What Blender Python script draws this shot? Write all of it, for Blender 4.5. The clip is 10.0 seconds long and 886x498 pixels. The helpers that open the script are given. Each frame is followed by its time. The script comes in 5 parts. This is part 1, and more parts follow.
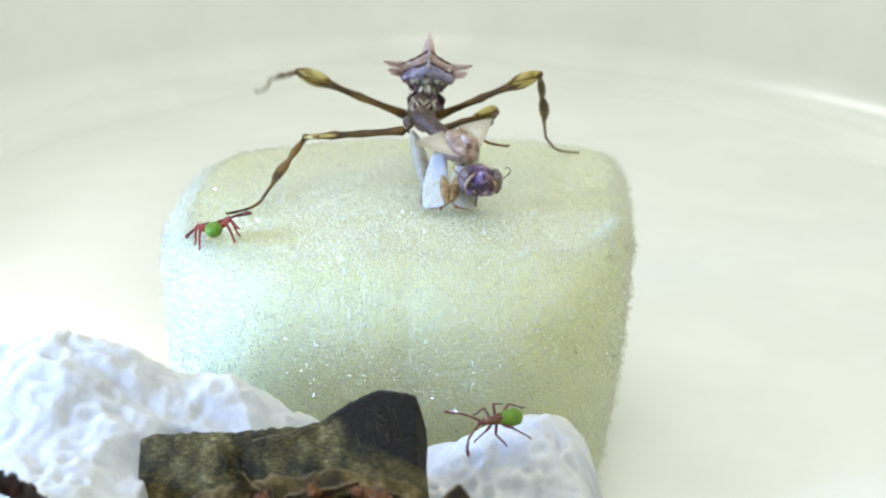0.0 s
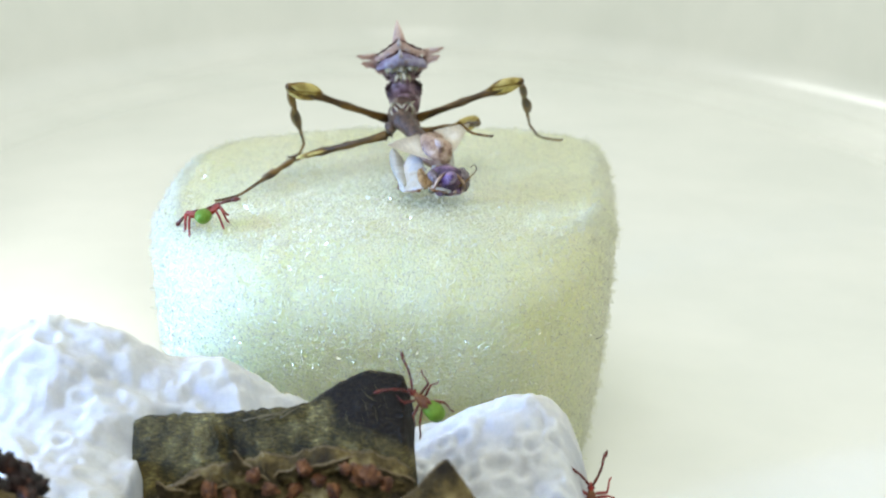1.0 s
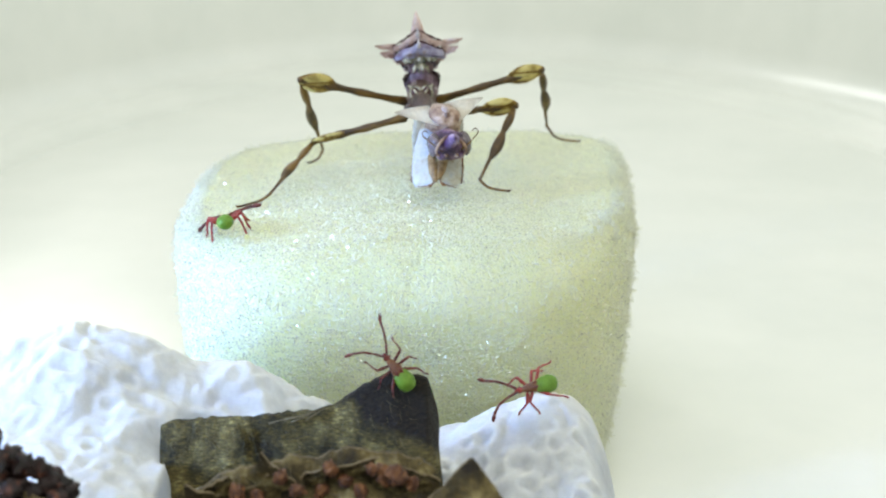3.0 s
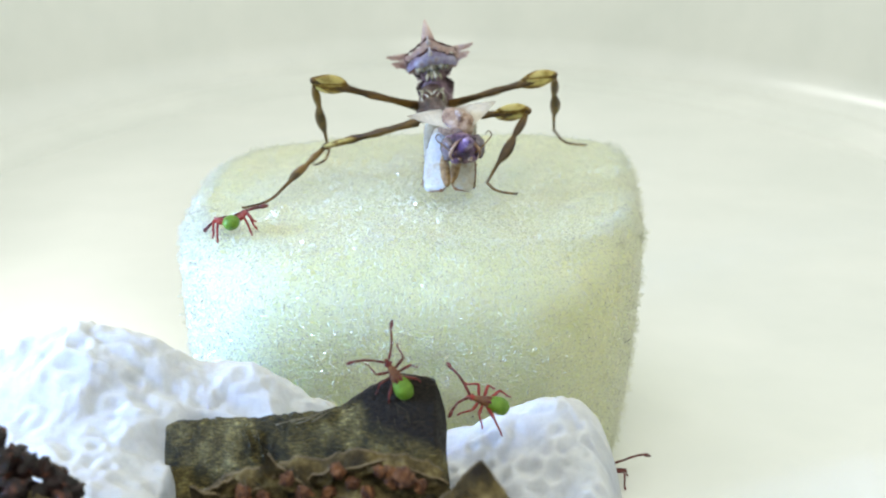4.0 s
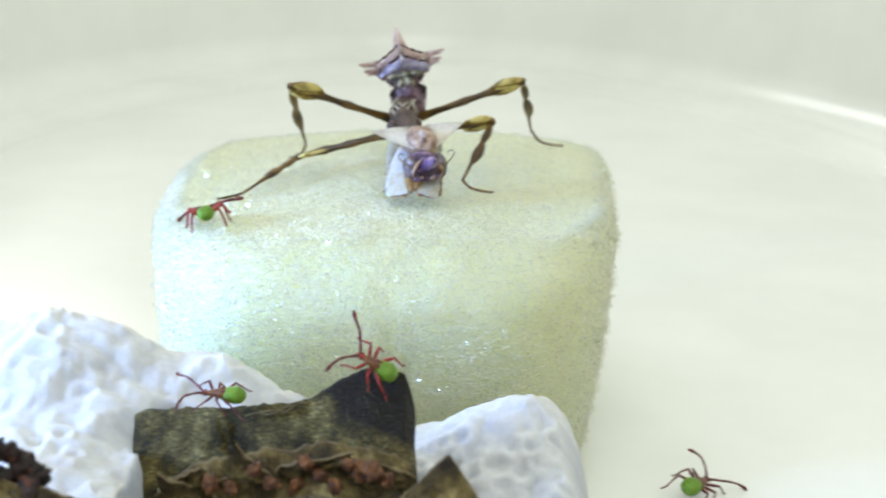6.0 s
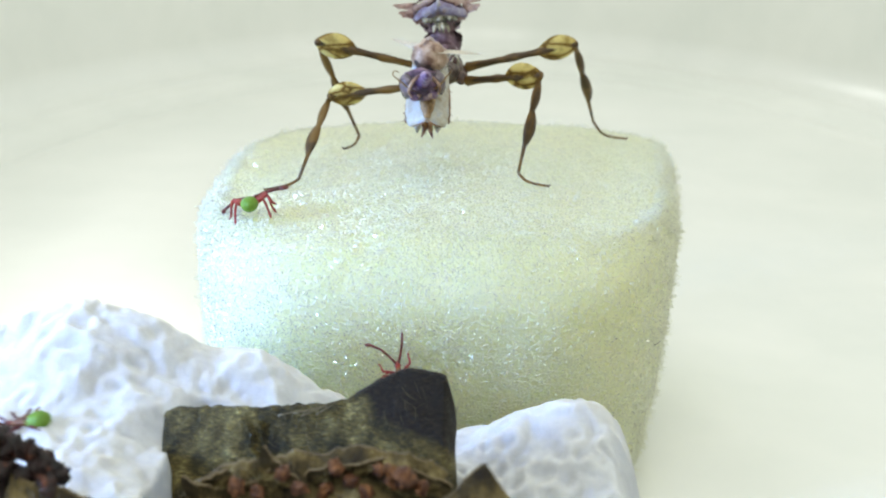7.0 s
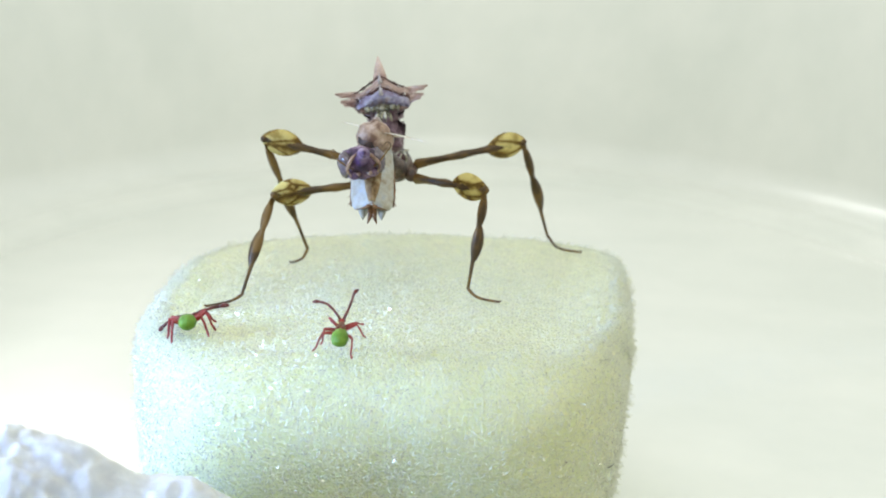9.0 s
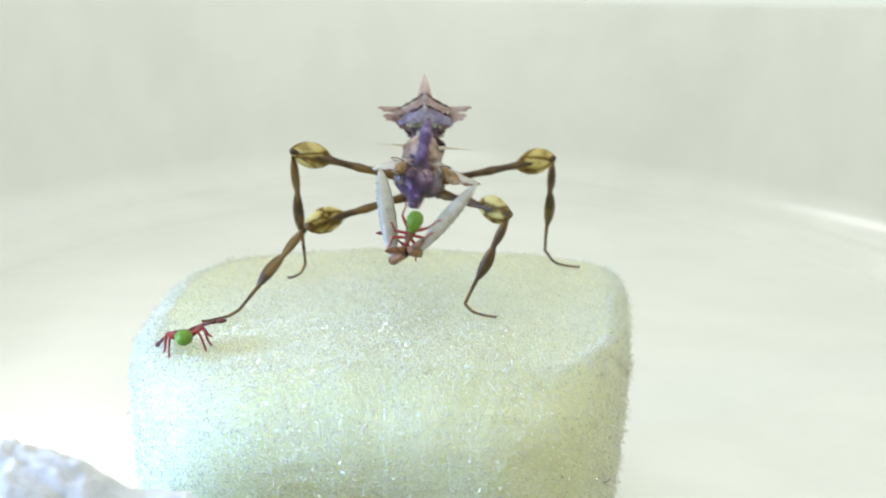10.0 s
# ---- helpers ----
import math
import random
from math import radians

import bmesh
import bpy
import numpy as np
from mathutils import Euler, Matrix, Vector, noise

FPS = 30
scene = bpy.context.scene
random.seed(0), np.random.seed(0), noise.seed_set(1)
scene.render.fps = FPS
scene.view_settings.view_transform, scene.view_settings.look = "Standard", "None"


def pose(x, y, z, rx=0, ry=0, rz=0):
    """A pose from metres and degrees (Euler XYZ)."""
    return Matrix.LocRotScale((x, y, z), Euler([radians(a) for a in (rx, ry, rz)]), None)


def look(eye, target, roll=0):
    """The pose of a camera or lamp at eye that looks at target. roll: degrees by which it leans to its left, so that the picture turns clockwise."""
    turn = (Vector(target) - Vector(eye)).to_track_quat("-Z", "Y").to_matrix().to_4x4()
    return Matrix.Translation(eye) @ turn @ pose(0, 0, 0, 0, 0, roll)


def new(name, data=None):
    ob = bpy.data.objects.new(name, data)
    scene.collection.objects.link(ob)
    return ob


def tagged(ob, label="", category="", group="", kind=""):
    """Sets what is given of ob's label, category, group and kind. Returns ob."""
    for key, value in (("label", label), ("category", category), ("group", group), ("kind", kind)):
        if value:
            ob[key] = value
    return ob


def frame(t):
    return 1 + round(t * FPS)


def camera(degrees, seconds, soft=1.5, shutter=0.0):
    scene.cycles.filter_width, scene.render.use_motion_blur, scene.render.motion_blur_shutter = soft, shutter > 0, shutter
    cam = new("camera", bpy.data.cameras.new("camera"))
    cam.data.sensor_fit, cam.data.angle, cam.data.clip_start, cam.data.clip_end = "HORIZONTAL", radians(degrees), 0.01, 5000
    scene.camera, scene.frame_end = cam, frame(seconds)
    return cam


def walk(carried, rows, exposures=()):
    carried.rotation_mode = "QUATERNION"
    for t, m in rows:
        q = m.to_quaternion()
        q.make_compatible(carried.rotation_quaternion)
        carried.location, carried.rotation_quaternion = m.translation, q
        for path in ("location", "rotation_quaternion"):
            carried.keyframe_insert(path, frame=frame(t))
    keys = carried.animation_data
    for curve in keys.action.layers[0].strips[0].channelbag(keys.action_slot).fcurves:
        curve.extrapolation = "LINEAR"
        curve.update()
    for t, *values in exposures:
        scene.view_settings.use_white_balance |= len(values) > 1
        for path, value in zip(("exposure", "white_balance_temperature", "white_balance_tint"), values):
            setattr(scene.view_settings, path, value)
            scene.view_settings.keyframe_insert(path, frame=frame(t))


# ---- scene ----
# All sizes below are in millimetres unless said otherwise; K turns them into metres.
K = 0.001
cam = camera(38, 10.0, soft=1.9, shutter=0.3)
# close-up lens: what lies well behind the foam front is a little out of focus
cam.data.dof.use_dof = True
cam.data.dof.focus_distance = 0.102
cam.data.dof.aperture_fstop = 60.0

# seconds, eye (mm), yaw, pitch, roll (degrees)
PATH = [
    (0, 0.79, -118.78, 52.15, -1.746, -15.558, 0.585),
    (0.3, 0.84, -118.87, 52.18, -1.984, -14.957, 0.402),
    (0.5, 0.86, -118.94, 52.20, -2.590, -14.679, 0.280),
    (0.8, 0.79, -120.07, 52.06, -2.523, -14.964, 0.363),
    (1, 0.73, -120.82, 51.96, -2.393, -15.841, 0.419),
    (1.2, 0.78, -121.19, 51.95, -2.424, -16.248, 0.058),
    (1.5, 0.84, -121.74, 51.93, -2.415, -16.596, -0.484),
    (1.6, 0.82, -121.86, 52.00, -2.327, -16.362, -0.497),
    (1.8, 0.78, -122.10, 52.15, -2.006, -15.062, -0.522),
    (2, 0.75, -122.33, 52.31, -1.678, -15.031, -0.548),
    (2.2, 0.39, -122.08, 52.53, -1.131, -15.968, -0.564),
    (3.3, 0.36, -121.42, 51.48, -1.748, -15.456, -0.739),
    (3.5, 0.36, -121.30, 51.29, -1.557, -15.379, -0.771),
    (4, -0.22, -120.95, 51.32, -1.627, -15.300, -0.311),
    (4.3, -0.02, -120.94, 51.04, -1.966, -15.726, -0.130),
    (4.5, 0.12, -120.94, 50.85, -1.512, -15.608, -0.010),
    (5, 0.28, -121.04, 51.43, -1.667, -15.429, 0.303),
    (5.3, 0.17, -120.92, 51.43, -1.937, -14.801, 0.300),
    (5.5, 0.10, -120.85, 51.43, -2.067, -14.790, 0.297),
    (5.7, 0.02, -121.03, 51.34, -3.667, -15.392, 0.776),
    (5.9, -0.07, -121.20, 51.24, -3.778, -15.077, 1.254),
    (6, -0.11, -121.29, 51.19, -2.768, -15.334, 1.493),
    (6.1, -0.08, -120.94, 51.29, -1.573, -15.360, 1.585),
    (6.2, -0.05, -120.59, 51.39, -0.243, -14.497, 1.677),
    (7.3, 3.47, -115.61, 49.71, 0.888, -15.873, 1.276),
    (7.5, 3.98, -114.97, 50.42, 0.247, -15.672, 1.252),
    (7.7, 4.20, -114.68, 50.41, 0.812, -15.256, 1.039),
    (7.9, 4.43, -114.40, 50.40, 0.181, -13.959, 0.826),
    (8, 4.54, -114.26, 50.40, -0.191, -13.127, 0.719),
    (8.5, 4.47, -114.10, 50.12, 0.917, -12.100, 1.117),
    (8.8, 4.46, -113.80, 50.33, -0.240, -11.423, 1.366),
    (9, 4.45, -113.61, 50.48, -0.277, -11.014, 1.531),
    (9.5, 4.65, -113.57, 50.56, -0.133, -10.742, 1.493),
    (10, 5.16, -113.78, 50.44, -0.036, -10.303, 1.409),
]


def eye_pose(x, y, z, yaw, pitch, roll):
    a, b = radians(yaw), radians(pitch)
    ahead = Vector((-math.sin(a) * math.cos(b), math.cos(a) * math.cos(b), math.sin(b)))
    eye = Vector((x, y, z)) * K
    return look(eye, eye + ahead, roll)


walk(cam, [(t, eye_pose(*row)) for t, *row in PATH])

# ---- light ----
world = bpy.data.worlds.new("room_light")
scene.world = world
world.use_nodes = True
wn, wl = world.node_tree.nodes, world.node_tree.links
bg = wn["Background"]
bg.inputs["Color"].default_value = (0.93, 1.0, 0.92, 1)
bg.inputs["Strength"].default_value = 0.88


def area_lamp(name, eye, target, size, watts, colour, spread=180):
    data = bpy.data.lights.new(name, "AREA")
    data.shape, data.size, data.energy, data.color = "DISK", size * K, watts, colour
    data.spread = radians(spread)
    ob = new(name, data)
    ob.matrix_world = look(Vector(eye) * K, Vector(target) * K)
    return ob


area_lamp("desk_lamp", (-98, -47, 36), (-15, -17, 12), 52, 0.027, (0.31, 0.52, 1.0), 32)
area_lamp("ceiling_lamp", (40, -380, 760), (20, 40, 0), 700, 2.35, (1.0, 1.0, 0.94))
area_lamp("far_lamp", (-320, 960, 500), (110, 193, 6), 260, 1.3, (1.0, 1.0, 1.0))
scene.view_settings.exposure = 0.0


# ---- materials ----
def material(name, rough=0.5, metal=0.0, spec=0.5, sub=0.0, trans=0.0):
    m = bpy.data.materials.new(name)
    m.use_nodes = True
    p = m.node_tree.nodes["Principled BSDF"]
    p.inputs["Roughness"].default_value = rough
    p.inputs["Metallic"].default_value = metal
    p.inputs["Specular IOR Level"].default_value = spec
    p.inputs["Subsurface Weight"].default_value = sub
    p.inputs["Subsurface Radius"].default_value = (1.0, 0.9, 0.7)
    p.inputs["Subsurface Scale"].default_value = 0.6 * K
    p.inputs["Transmission Weight"].default_value = trans
    return m, p, m.node_tree.nodes, m.node_tree.links


def coords(nodes, links, scale):
    """Object space, in millimetres times scale."""
    tc = nodes.new("ShaderNodeTexCoord")
    mp = nodes.new("ShaderNodeMapping")
    mp.inputs["Scale"].default_value = tuple(1000.0 * s for s in (scale if isinstance(scale, tuple) else (scale,) * 3))
    links.new(tc.outputs["Object"], mp.inputs["Vector"])
    return mp.outputs["Vector"]


def noise_tex(nodes, links, scale, detail=4.0, rough=0.6):
    n = nodes.new("ShaderNodeTexNoise")
    n.inputs["Scale"].default_value = 1.0
    n.inputs["Detail"].default_value = detail
    n.inputs["Roughness"].default_value = rough
    links.new(coords(nodes, links, scale), n.inputs["Vector"])
    return n.outputs["Fac"]


def ramp(nodes, links, fac, stops):
    r = nodes.new("ShaderNodeValToRGB")
    el = r.color_ramp.elements
    while len(el) < len(stops):
        el.new(0.5)
    for e, (pos, col) in zip(el, stops):
        e.position, e.color = pos, (*col, 1)
    links.new(fac, r.inputs["Fac"])
    return r.outputs["Color"]


def mixed(nodes, links, fac, a, b, blend="MIX"):
    m = nodes.new("ShaderNodeMix")
    m.data_type, m.blend_type = "RGBA", blend
    for sock, v in ((m.inputs["Factor"], fac), (m.inputs["A"], a), (m.inputs["B"], b)):
        if isinstance(v, (int, float)):
            sock.default_value = v
        elif isinstance(v, tuple):
            sock.default_value = (*v, 1)
        else:
            links.new(v, sock)
    return m.outputs["Result"]


def bump(nodes, links, p, height, dist, strength=1.0):
    b = nodes.new("ShaderNodeBump")
    b.inputs["Strength"].default_value = strength
    b.inputs["Distance"].default_value = dist * K
    links.new(height, b.inputs["Height"])
    links.new(b.outputs["Normal"], p.inputs["Normal"])


def simple(name, scale, stops, rough=0.5, spec=0.5, sub=0.0, relief=0.05, trans=0.0, fine=6.0, grain=0.35):
    """A mottled surface: colours by noise at one scale, relief at a finer one."""
    m, p, n, l = material(name, rough, 0, spec, sub, trans)
    big = noise_tex(n, l, scale)
    links_col = ramp(n, l, big, stops)
    small = noise_tex(n, l, scale * fine, 3)
    col = mixed(n, l, grain, links_col, ramp(n, l, small, [(0.3, (0.45,) * 3), (0.7, (1.0,) * 3)]), "MULTIPLY")
    l.new(col, p.inputs["Base Color"])
    if relief:
        bump(n, l, p, small, relief)
    return m


M = {}
M["tub"] = simple("white_plastic", 0.03, [(0.35, (0.74, 0.75, 0.71)), (0.65, (0.80, 0.80, 0.76))], 0.22, 0.5, 0.0, 0.0, 0, 9, 0.0)
M["table"] = simple("dark_wood", 0.02, [(0.3, (0.10, 0.09, 0.085)), (0.7, (0.17, 0.15, 0.14))], 0.5, 0.4, 0, 0.2)


def foam_material():
    m, p, n, l = material("white_foam", 0.42, 0, 0.4, 1.0)
    p.inputs["Subsurface Scale"].default_value = 12.0 * K
    v = n.new("ShaderNodeTexVoronoi")
    v.feature = "DISTANCE_TO_EDGE"
    v.inputs["Scale"].default_value = 1.0
    l.new(coords(n, l, 1.85), v.inputs["Vector"])
    cell = ramp(n, l, v.outputs["Distance"], [(0.0, (0.79, 0.80, 0.56)), (0.25, (0.76, 0.77, 0.48))])
    wide = ramp(n, l, noise_tex(n, l, 0.35), [(0.3, (0.90, 0.92, 0.86)), (0.7, (1.0, 1.0, 1.0))])
    l.new(mixed(n, l, 1.0, cell, wide, "MULTIPLY"), p.inputs["Base Color"])
    fine = noise_tex(n, l, 5.0, 3)
    add = n.new("ShaderNodeMath")
    add.operation = "SUBTRACT"
    l.new(fine, add.inputs[0])
    l.new(v.outputs["Distance"], add.inputs[1])
    bump(n, l, p, add.outputs[0], 0.13)
    return m


M["foam"] = foam_material()
M["strut"] = simple("foam_strut", 0.8, [(0.3, (0.78, 0.79, 0.59)), (0.7, (0.83, 0.84, 0.66))], 0.25, 0.5, 0.4, 0, 0)
M["film"] = simple("foam_film", 0.8, [(0.3, (0.90, 0.87, 0.70)), (0.7, (0.95, 0.93, 0.80))], 0.14, 1.0, 0, 0, 0)
M["film"].node_tree.nodes["Principled BSDF"].inputs["Metallic"].default_value = 0.45
M["speck"] = simple("dark_speck", 2, [(0.3, (0.03, 0.03, 0.02)), (0.7, (0.06, 0.05, 0.04))], 0.6)
M["towel"] = simple("white_paper", 0.3, [(0.3, (0.62, 0.61, 0.62)), (0.7, (0.74, 0.73, 0.70))], 0.8, 0.2, 0.8, 0.04, 0, 7, 0.15)
M["towel"].node_tree.nodes["Principled BSDF"].inputs["Subsurface Scale"].default_value = 2.0 * K


def veined(name, a, b, rough, scale, trans=0.0):
    """Two tones in streaks along the piece (its z), for legs and lobes."""
    m, p, n, l = material(name, rough, 0, 0.45, 0.15, trans)
    v = n.new("ShaderNodeTexNoise")
    v.inputs["Scale"].default_value = 1.0
    v.inputs["Detail"].default_value = 3.0
    l.new(coords(n, l, (scale, scale, scale * 0.35)), v.inputs["Vector"])
    col = ramp(n, l, v.outputs["Fac"], [(0.42, a), (0.58, b)])
    l.new(col, p.inputs["Base Color"])
    bump(n, l, p, v.outputs["Fac"], 0.05)
    return m


M["leg"] = veined("brown_leg", (0.052, 0.025, 0.005), (0.15, 0.078, 0.013), 0.45, 1.2)


def lobe_material():
    """Pale amber windows between brown veins."""
    m, p, n, l = material("amber_lobe", 0.6, 0, 0.2, 0.3, 0.1)
    v = n.new("ShaderNodeTexVoronoi")
    v.feature = "DISTANCE_TO_EDGE"
    v.inputs["Scale"].default_value = 1.0
    warp = mixed(n, l, 0.25, coords(n, l, (0.85, 0.3, 0.42)), noise_tex(n, l, 1.1), "ADD")
    l.new(warp, v.inputs["Vector"])
    cells = ramp(n, l, v.outputs["Distance"], [(0.02, (0.13, 0.070, 0.012)), (0.06, (0.34, 0.22, 0.05)), (0.13, (0.62, 0.52, 0.20))])
    cloud = ramp(n, l, noise_tex(n, l, 0.8), [(0.34, (0.45, 0.36, 0.20)), (0.52, (1.0, 1.0, 1.0))])
    l.new(mixed(n, l, 0.85, cells, cloud, "MULTIPLY"), p.inputs["Base Color"])
    return m


M["lobe"] = lobe_material()
M["thorax"] = simple("dark_thorax", 1.3, [(0.36, (0.020, 0.011, 0.010)), (0.52, (0.075, 0.040, 0.030)), (0.70, (0.22, 0.135, 0.085))], 0.4, 0.5, 0.1, 0.06)
M["trunk"] = simple("plum_abdomen", 1.1, [(0.36, (0.060, 0.027, 0.034)), (0.5, (0.16, 0.085, 0.105)), (0.66, (0.34, 0.23, 0.29))], 0.42, 0.5, 0.1, 0.07)
M["plate"] = simple("lilac_plate", 0.6, [(0.34, (0.38, 0.22, 0.20)), (0.48, (0.64, 0.47, 0.42)), (0.60, (0.72, 0.58, 0.55)), (0.70, (0.50, 0.42, 0.64))], 0.4, 0.5, 0.1, 0.05)
M["seam"] = simple("dark_seam", 1.5, [(0.3, (0.05, 0.02, 0.02)), (0.7, (0.12, 0.05, 0.05))], 0.5)
M["spine"] = simple("pale_spine", 1.5, [(0.3, (0.46, 0.40, 0.42)), (0.7, (0.68, 0.64, 0.68))], 0.35)
M["shield"] = simple("tan_shield", 0.9, [(0.38, (0.17, 0.09, 0.06)), (0.52, (0.40, 0.27, 0.20)), (0.66, (0.56, 0.43, 0.35))], 0.38, 0.5, 0.2, 0.05)
M["hump"] = simple("pale_hump", 1.2, [(0.36, (0.40, 0.30, 0.27)), (0.64, (0.62, 0.53, 0.50))], 0.28)
M["cream"] = simple("cream_lobe", 0.6, [(0.35, (0.84, 0.76, 0.66)), (0.65, (0.92, 0.88, 0.80))], 0.45, 0.4, 0.0, 0.04)
M["pearl"] = simple("pearl_foreleg", 0.7, [(0.26, (0.20, 0.12, 0.05)), (0.36, (0.42, 0.37, 0.29)), (0.50, (0.50, 0.49, 0.44)), (0.64, (0.42, 0.46, 0.55))], 0.4, 0.45, 0.3, 0.05)
M["head"] = simple("plum_head", 0.9, [(0.36, (0.025, 0.011, 0.026)), (0.48, (0.075, 0.036, 0.080)), (0.58, (0.17, 0.095, 0.16)), (0.68, (0.42, 0.30, 0.34))], 0.42, 0.45, 0.1, 0.05)
M["horn"] = simple("violet_horn", 0.8, [(0.38, (0.040, 0.016, 0.050)), (0.50, (0.105, 0.050, 0.155)), (0.64, (0.30, 0.21, 0.36))], 0.42, 0.4, 0.1, 0.04)
M["eye"] = simple("grey_eye", 1.6, [(0.35, (0.07, 0.05, 0.06)), (0.65, (0.22, 0.17, 0.20))], 0.25, 0.7, 0, 0.0)
M["claw"] = simple("brown_claw", 1.8, [(0.35, (0.10, 0.035, 0.013)), (0.65, (0.30, 0.14, 0.05))], 0.4)
M["ridge"] = simple("tan_ridge", 1.4, [(0.36, (0.14, 0.07, 0.02)), (0.55, (0.34, 0.21, 0.09)), (0.68, (0.52, 0.42, 0.26))], 0.45, 0.4, 0.1, 0.05)
M["red"] = simple("red_bug", 2.2, [(0.35, (0.18, 0.012, 0.011)), (0.65, (0.36, 0.028, 0.021))], 0.35, 0.5, 0.1, 0.02)
M["dark_red"] = simple("dark_red_bug", 2.2, [(0.35, (0.06, 0.008, 0.008)), (0.65, (0.17, 0.020, 0.014))], 0.35, 0.5, 0.0, 0.02)
M["green"] = simple("green_abdomen", 1.6, [(0.35, (0.095, 0.20, 0.012)), (0.65, (0.16, 0.30, 0.025))], 0.45, 0.4, 0.2, 0.04)
M["leaf_b"] = simple("brown_dry_leaf", 0.5, [(0.32, (0.016, 0.010, 0.005)), (0.45, (0.070, 0.050, 0.018)), (0.56, (0.17, 0.125, 0.046)), (0.68, (0.36, 0.30, 0.14))], 0.6, 0.35, 0, 0.35, 0, 7.0, 0.55)
M["seed"] = simple("russet_pellet", 1.4, [(0.32, (0.040, 0.014, 0.008)), (0.50, (0.13, 0.048, 0.020)), (0.68, (0.34, 0.15, 0.060))], 0.5, 0.45, 0, 0.12)
M["pellet_dark"] = simple("dark_pellet", 0.9, [(0.36, (0.005, 0.003, 0.004)), (0.56, (0.022, 0.007, 0.007)), (0.72, (0.17, 0.05, 0.018))], 0.5, 0.45, 0, 0.12)
M["leaf_rim"] = simple("tan_leaf_edge", 0.8, [(0.3, (0.10, 0.07, 0.035)), (0.7, (0.30, 0.23, 0.13))], 0.6)


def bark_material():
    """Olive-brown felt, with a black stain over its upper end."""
    m, p, n, l = material("stained_dry_leaf", 0.6, 0, 0.35)
    big = ramp(n, l, noise_tex(n, l, 0.45, 5), [(0.34, (0.028, 0.024, 0.009)), (0.45, (0.105, 0.085, 0.027)), (0.56, (0.24, 0.195, 0.068)), (0.68, (0.44, 0.38, 0.16))])
    small = noise_tex(n, l, 4.5, 4)
    felt = mixed(n, l, 0.6, big, ramp(n, l, small, [(0.3, (0.35,) * 3), (0.7, (1.0,) * 3)]), "MULTIPLY")
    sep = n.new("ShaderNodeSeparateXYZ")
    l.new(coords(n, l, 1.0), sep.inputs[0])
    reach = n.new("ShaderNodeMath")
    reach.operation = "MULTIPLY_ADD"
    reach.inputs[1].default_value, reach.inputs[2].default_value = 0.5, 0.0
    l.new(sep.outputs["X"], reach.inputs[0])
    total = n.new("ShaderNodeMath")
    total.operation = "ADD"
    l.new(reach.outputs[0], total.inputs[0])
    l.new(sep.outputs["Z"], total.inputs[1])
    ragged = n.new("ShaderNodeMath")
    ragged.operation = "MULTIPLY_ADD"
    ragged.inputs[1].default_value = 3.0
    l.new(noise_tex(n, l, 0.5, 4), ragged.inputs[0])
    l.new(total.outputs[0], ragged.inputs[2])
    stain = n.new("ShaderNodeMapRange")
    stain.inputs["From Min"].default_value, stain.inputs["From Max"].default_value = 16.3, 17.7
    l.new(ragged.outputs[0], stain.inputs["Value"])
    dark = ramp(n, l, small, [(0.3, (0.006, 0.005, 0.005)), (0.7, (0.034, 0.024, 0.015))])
    fibre = n.new("ShaderNodeTexNoise")
    fibre.inputs["Scale"].default_value, fibre.inputs["Detail"].default_value = 1.0, 5.0
    l.new(coords(n, l, (2.2, 2.2, 9.0)), fibre.inputs["Vector"])
    weave = ramp(n, l, fibre.outputs["Fac"], [(0.35, (0.30,) * 3), (0.55, (0.85,) * 3), (0.72, (1.9, 1.8, 1.5))])
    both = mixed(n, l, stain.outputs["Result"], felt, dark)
    l.new(mixed(n, l, 0.8, both, weave, "MULTIPLY"), p.inputs["Base Color"])
    rough_sum = n.new("ShaderNodeMath")
    rough_sum.operation = "ADD"
    l.new(small, rough_sum.inputs[0])
    l.new(fibre.outputs["Fac"], rough_sum.inputs[1])
    bump(n, l, p, rough_sum.outputs[0], 0.45)
    return m


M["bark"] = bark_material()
# dark leaf colour taken to near black, painting in a hollow's shade
M["shaded_leaf"] = simple("shaded_dry_leaf", 0.7, [(0.35, (0.003, 0.003, 0.005)), (0.65, (0.022, 0.018, 0.016))], 0.5, 0.4, 0, 0.2)
M["foreleg"] = simple("grey_foreleg", 0.7, [(0.35, (0.32, 0.30, 0.24)), (0.65, (0.48, 0.48, 0.43))], 0.35, 0.5, 0.2, 0.04)
M["thorax_green"] = simple("rust_bug", 1.8, [(0.38, (0.10, 0.028, 0.012)), (0.62, (0.22, 0.085, 0.022))], 0.35)
M["hair"] = simple("tan_hair", 0.8, [(0.3, (0.09, 0.07, 0.03)), (0.7, (0.26, 0.21, 0.11))], 0.6)
M["lilac"] = simple("blue_lilac_plate", 0.7, [(0.34, (0.30, 0.20, 0.24)), (0.46, (0.40, 0.35, 0.56)), (0.56, (0.60, 0.58, 0.74)), (0.66, (0.50, 0.36, 0.34))], 0.32, 0.6, 0.1, 0.04)
M["fringe"] = simple("olive_cream", 2.2, [(0.36, (0.06, 0.055, 0.03)), (0.48, (0.30, 0.28, 0.18)), (0.62, (0.66, 0.62, 0.50))], 0.45)


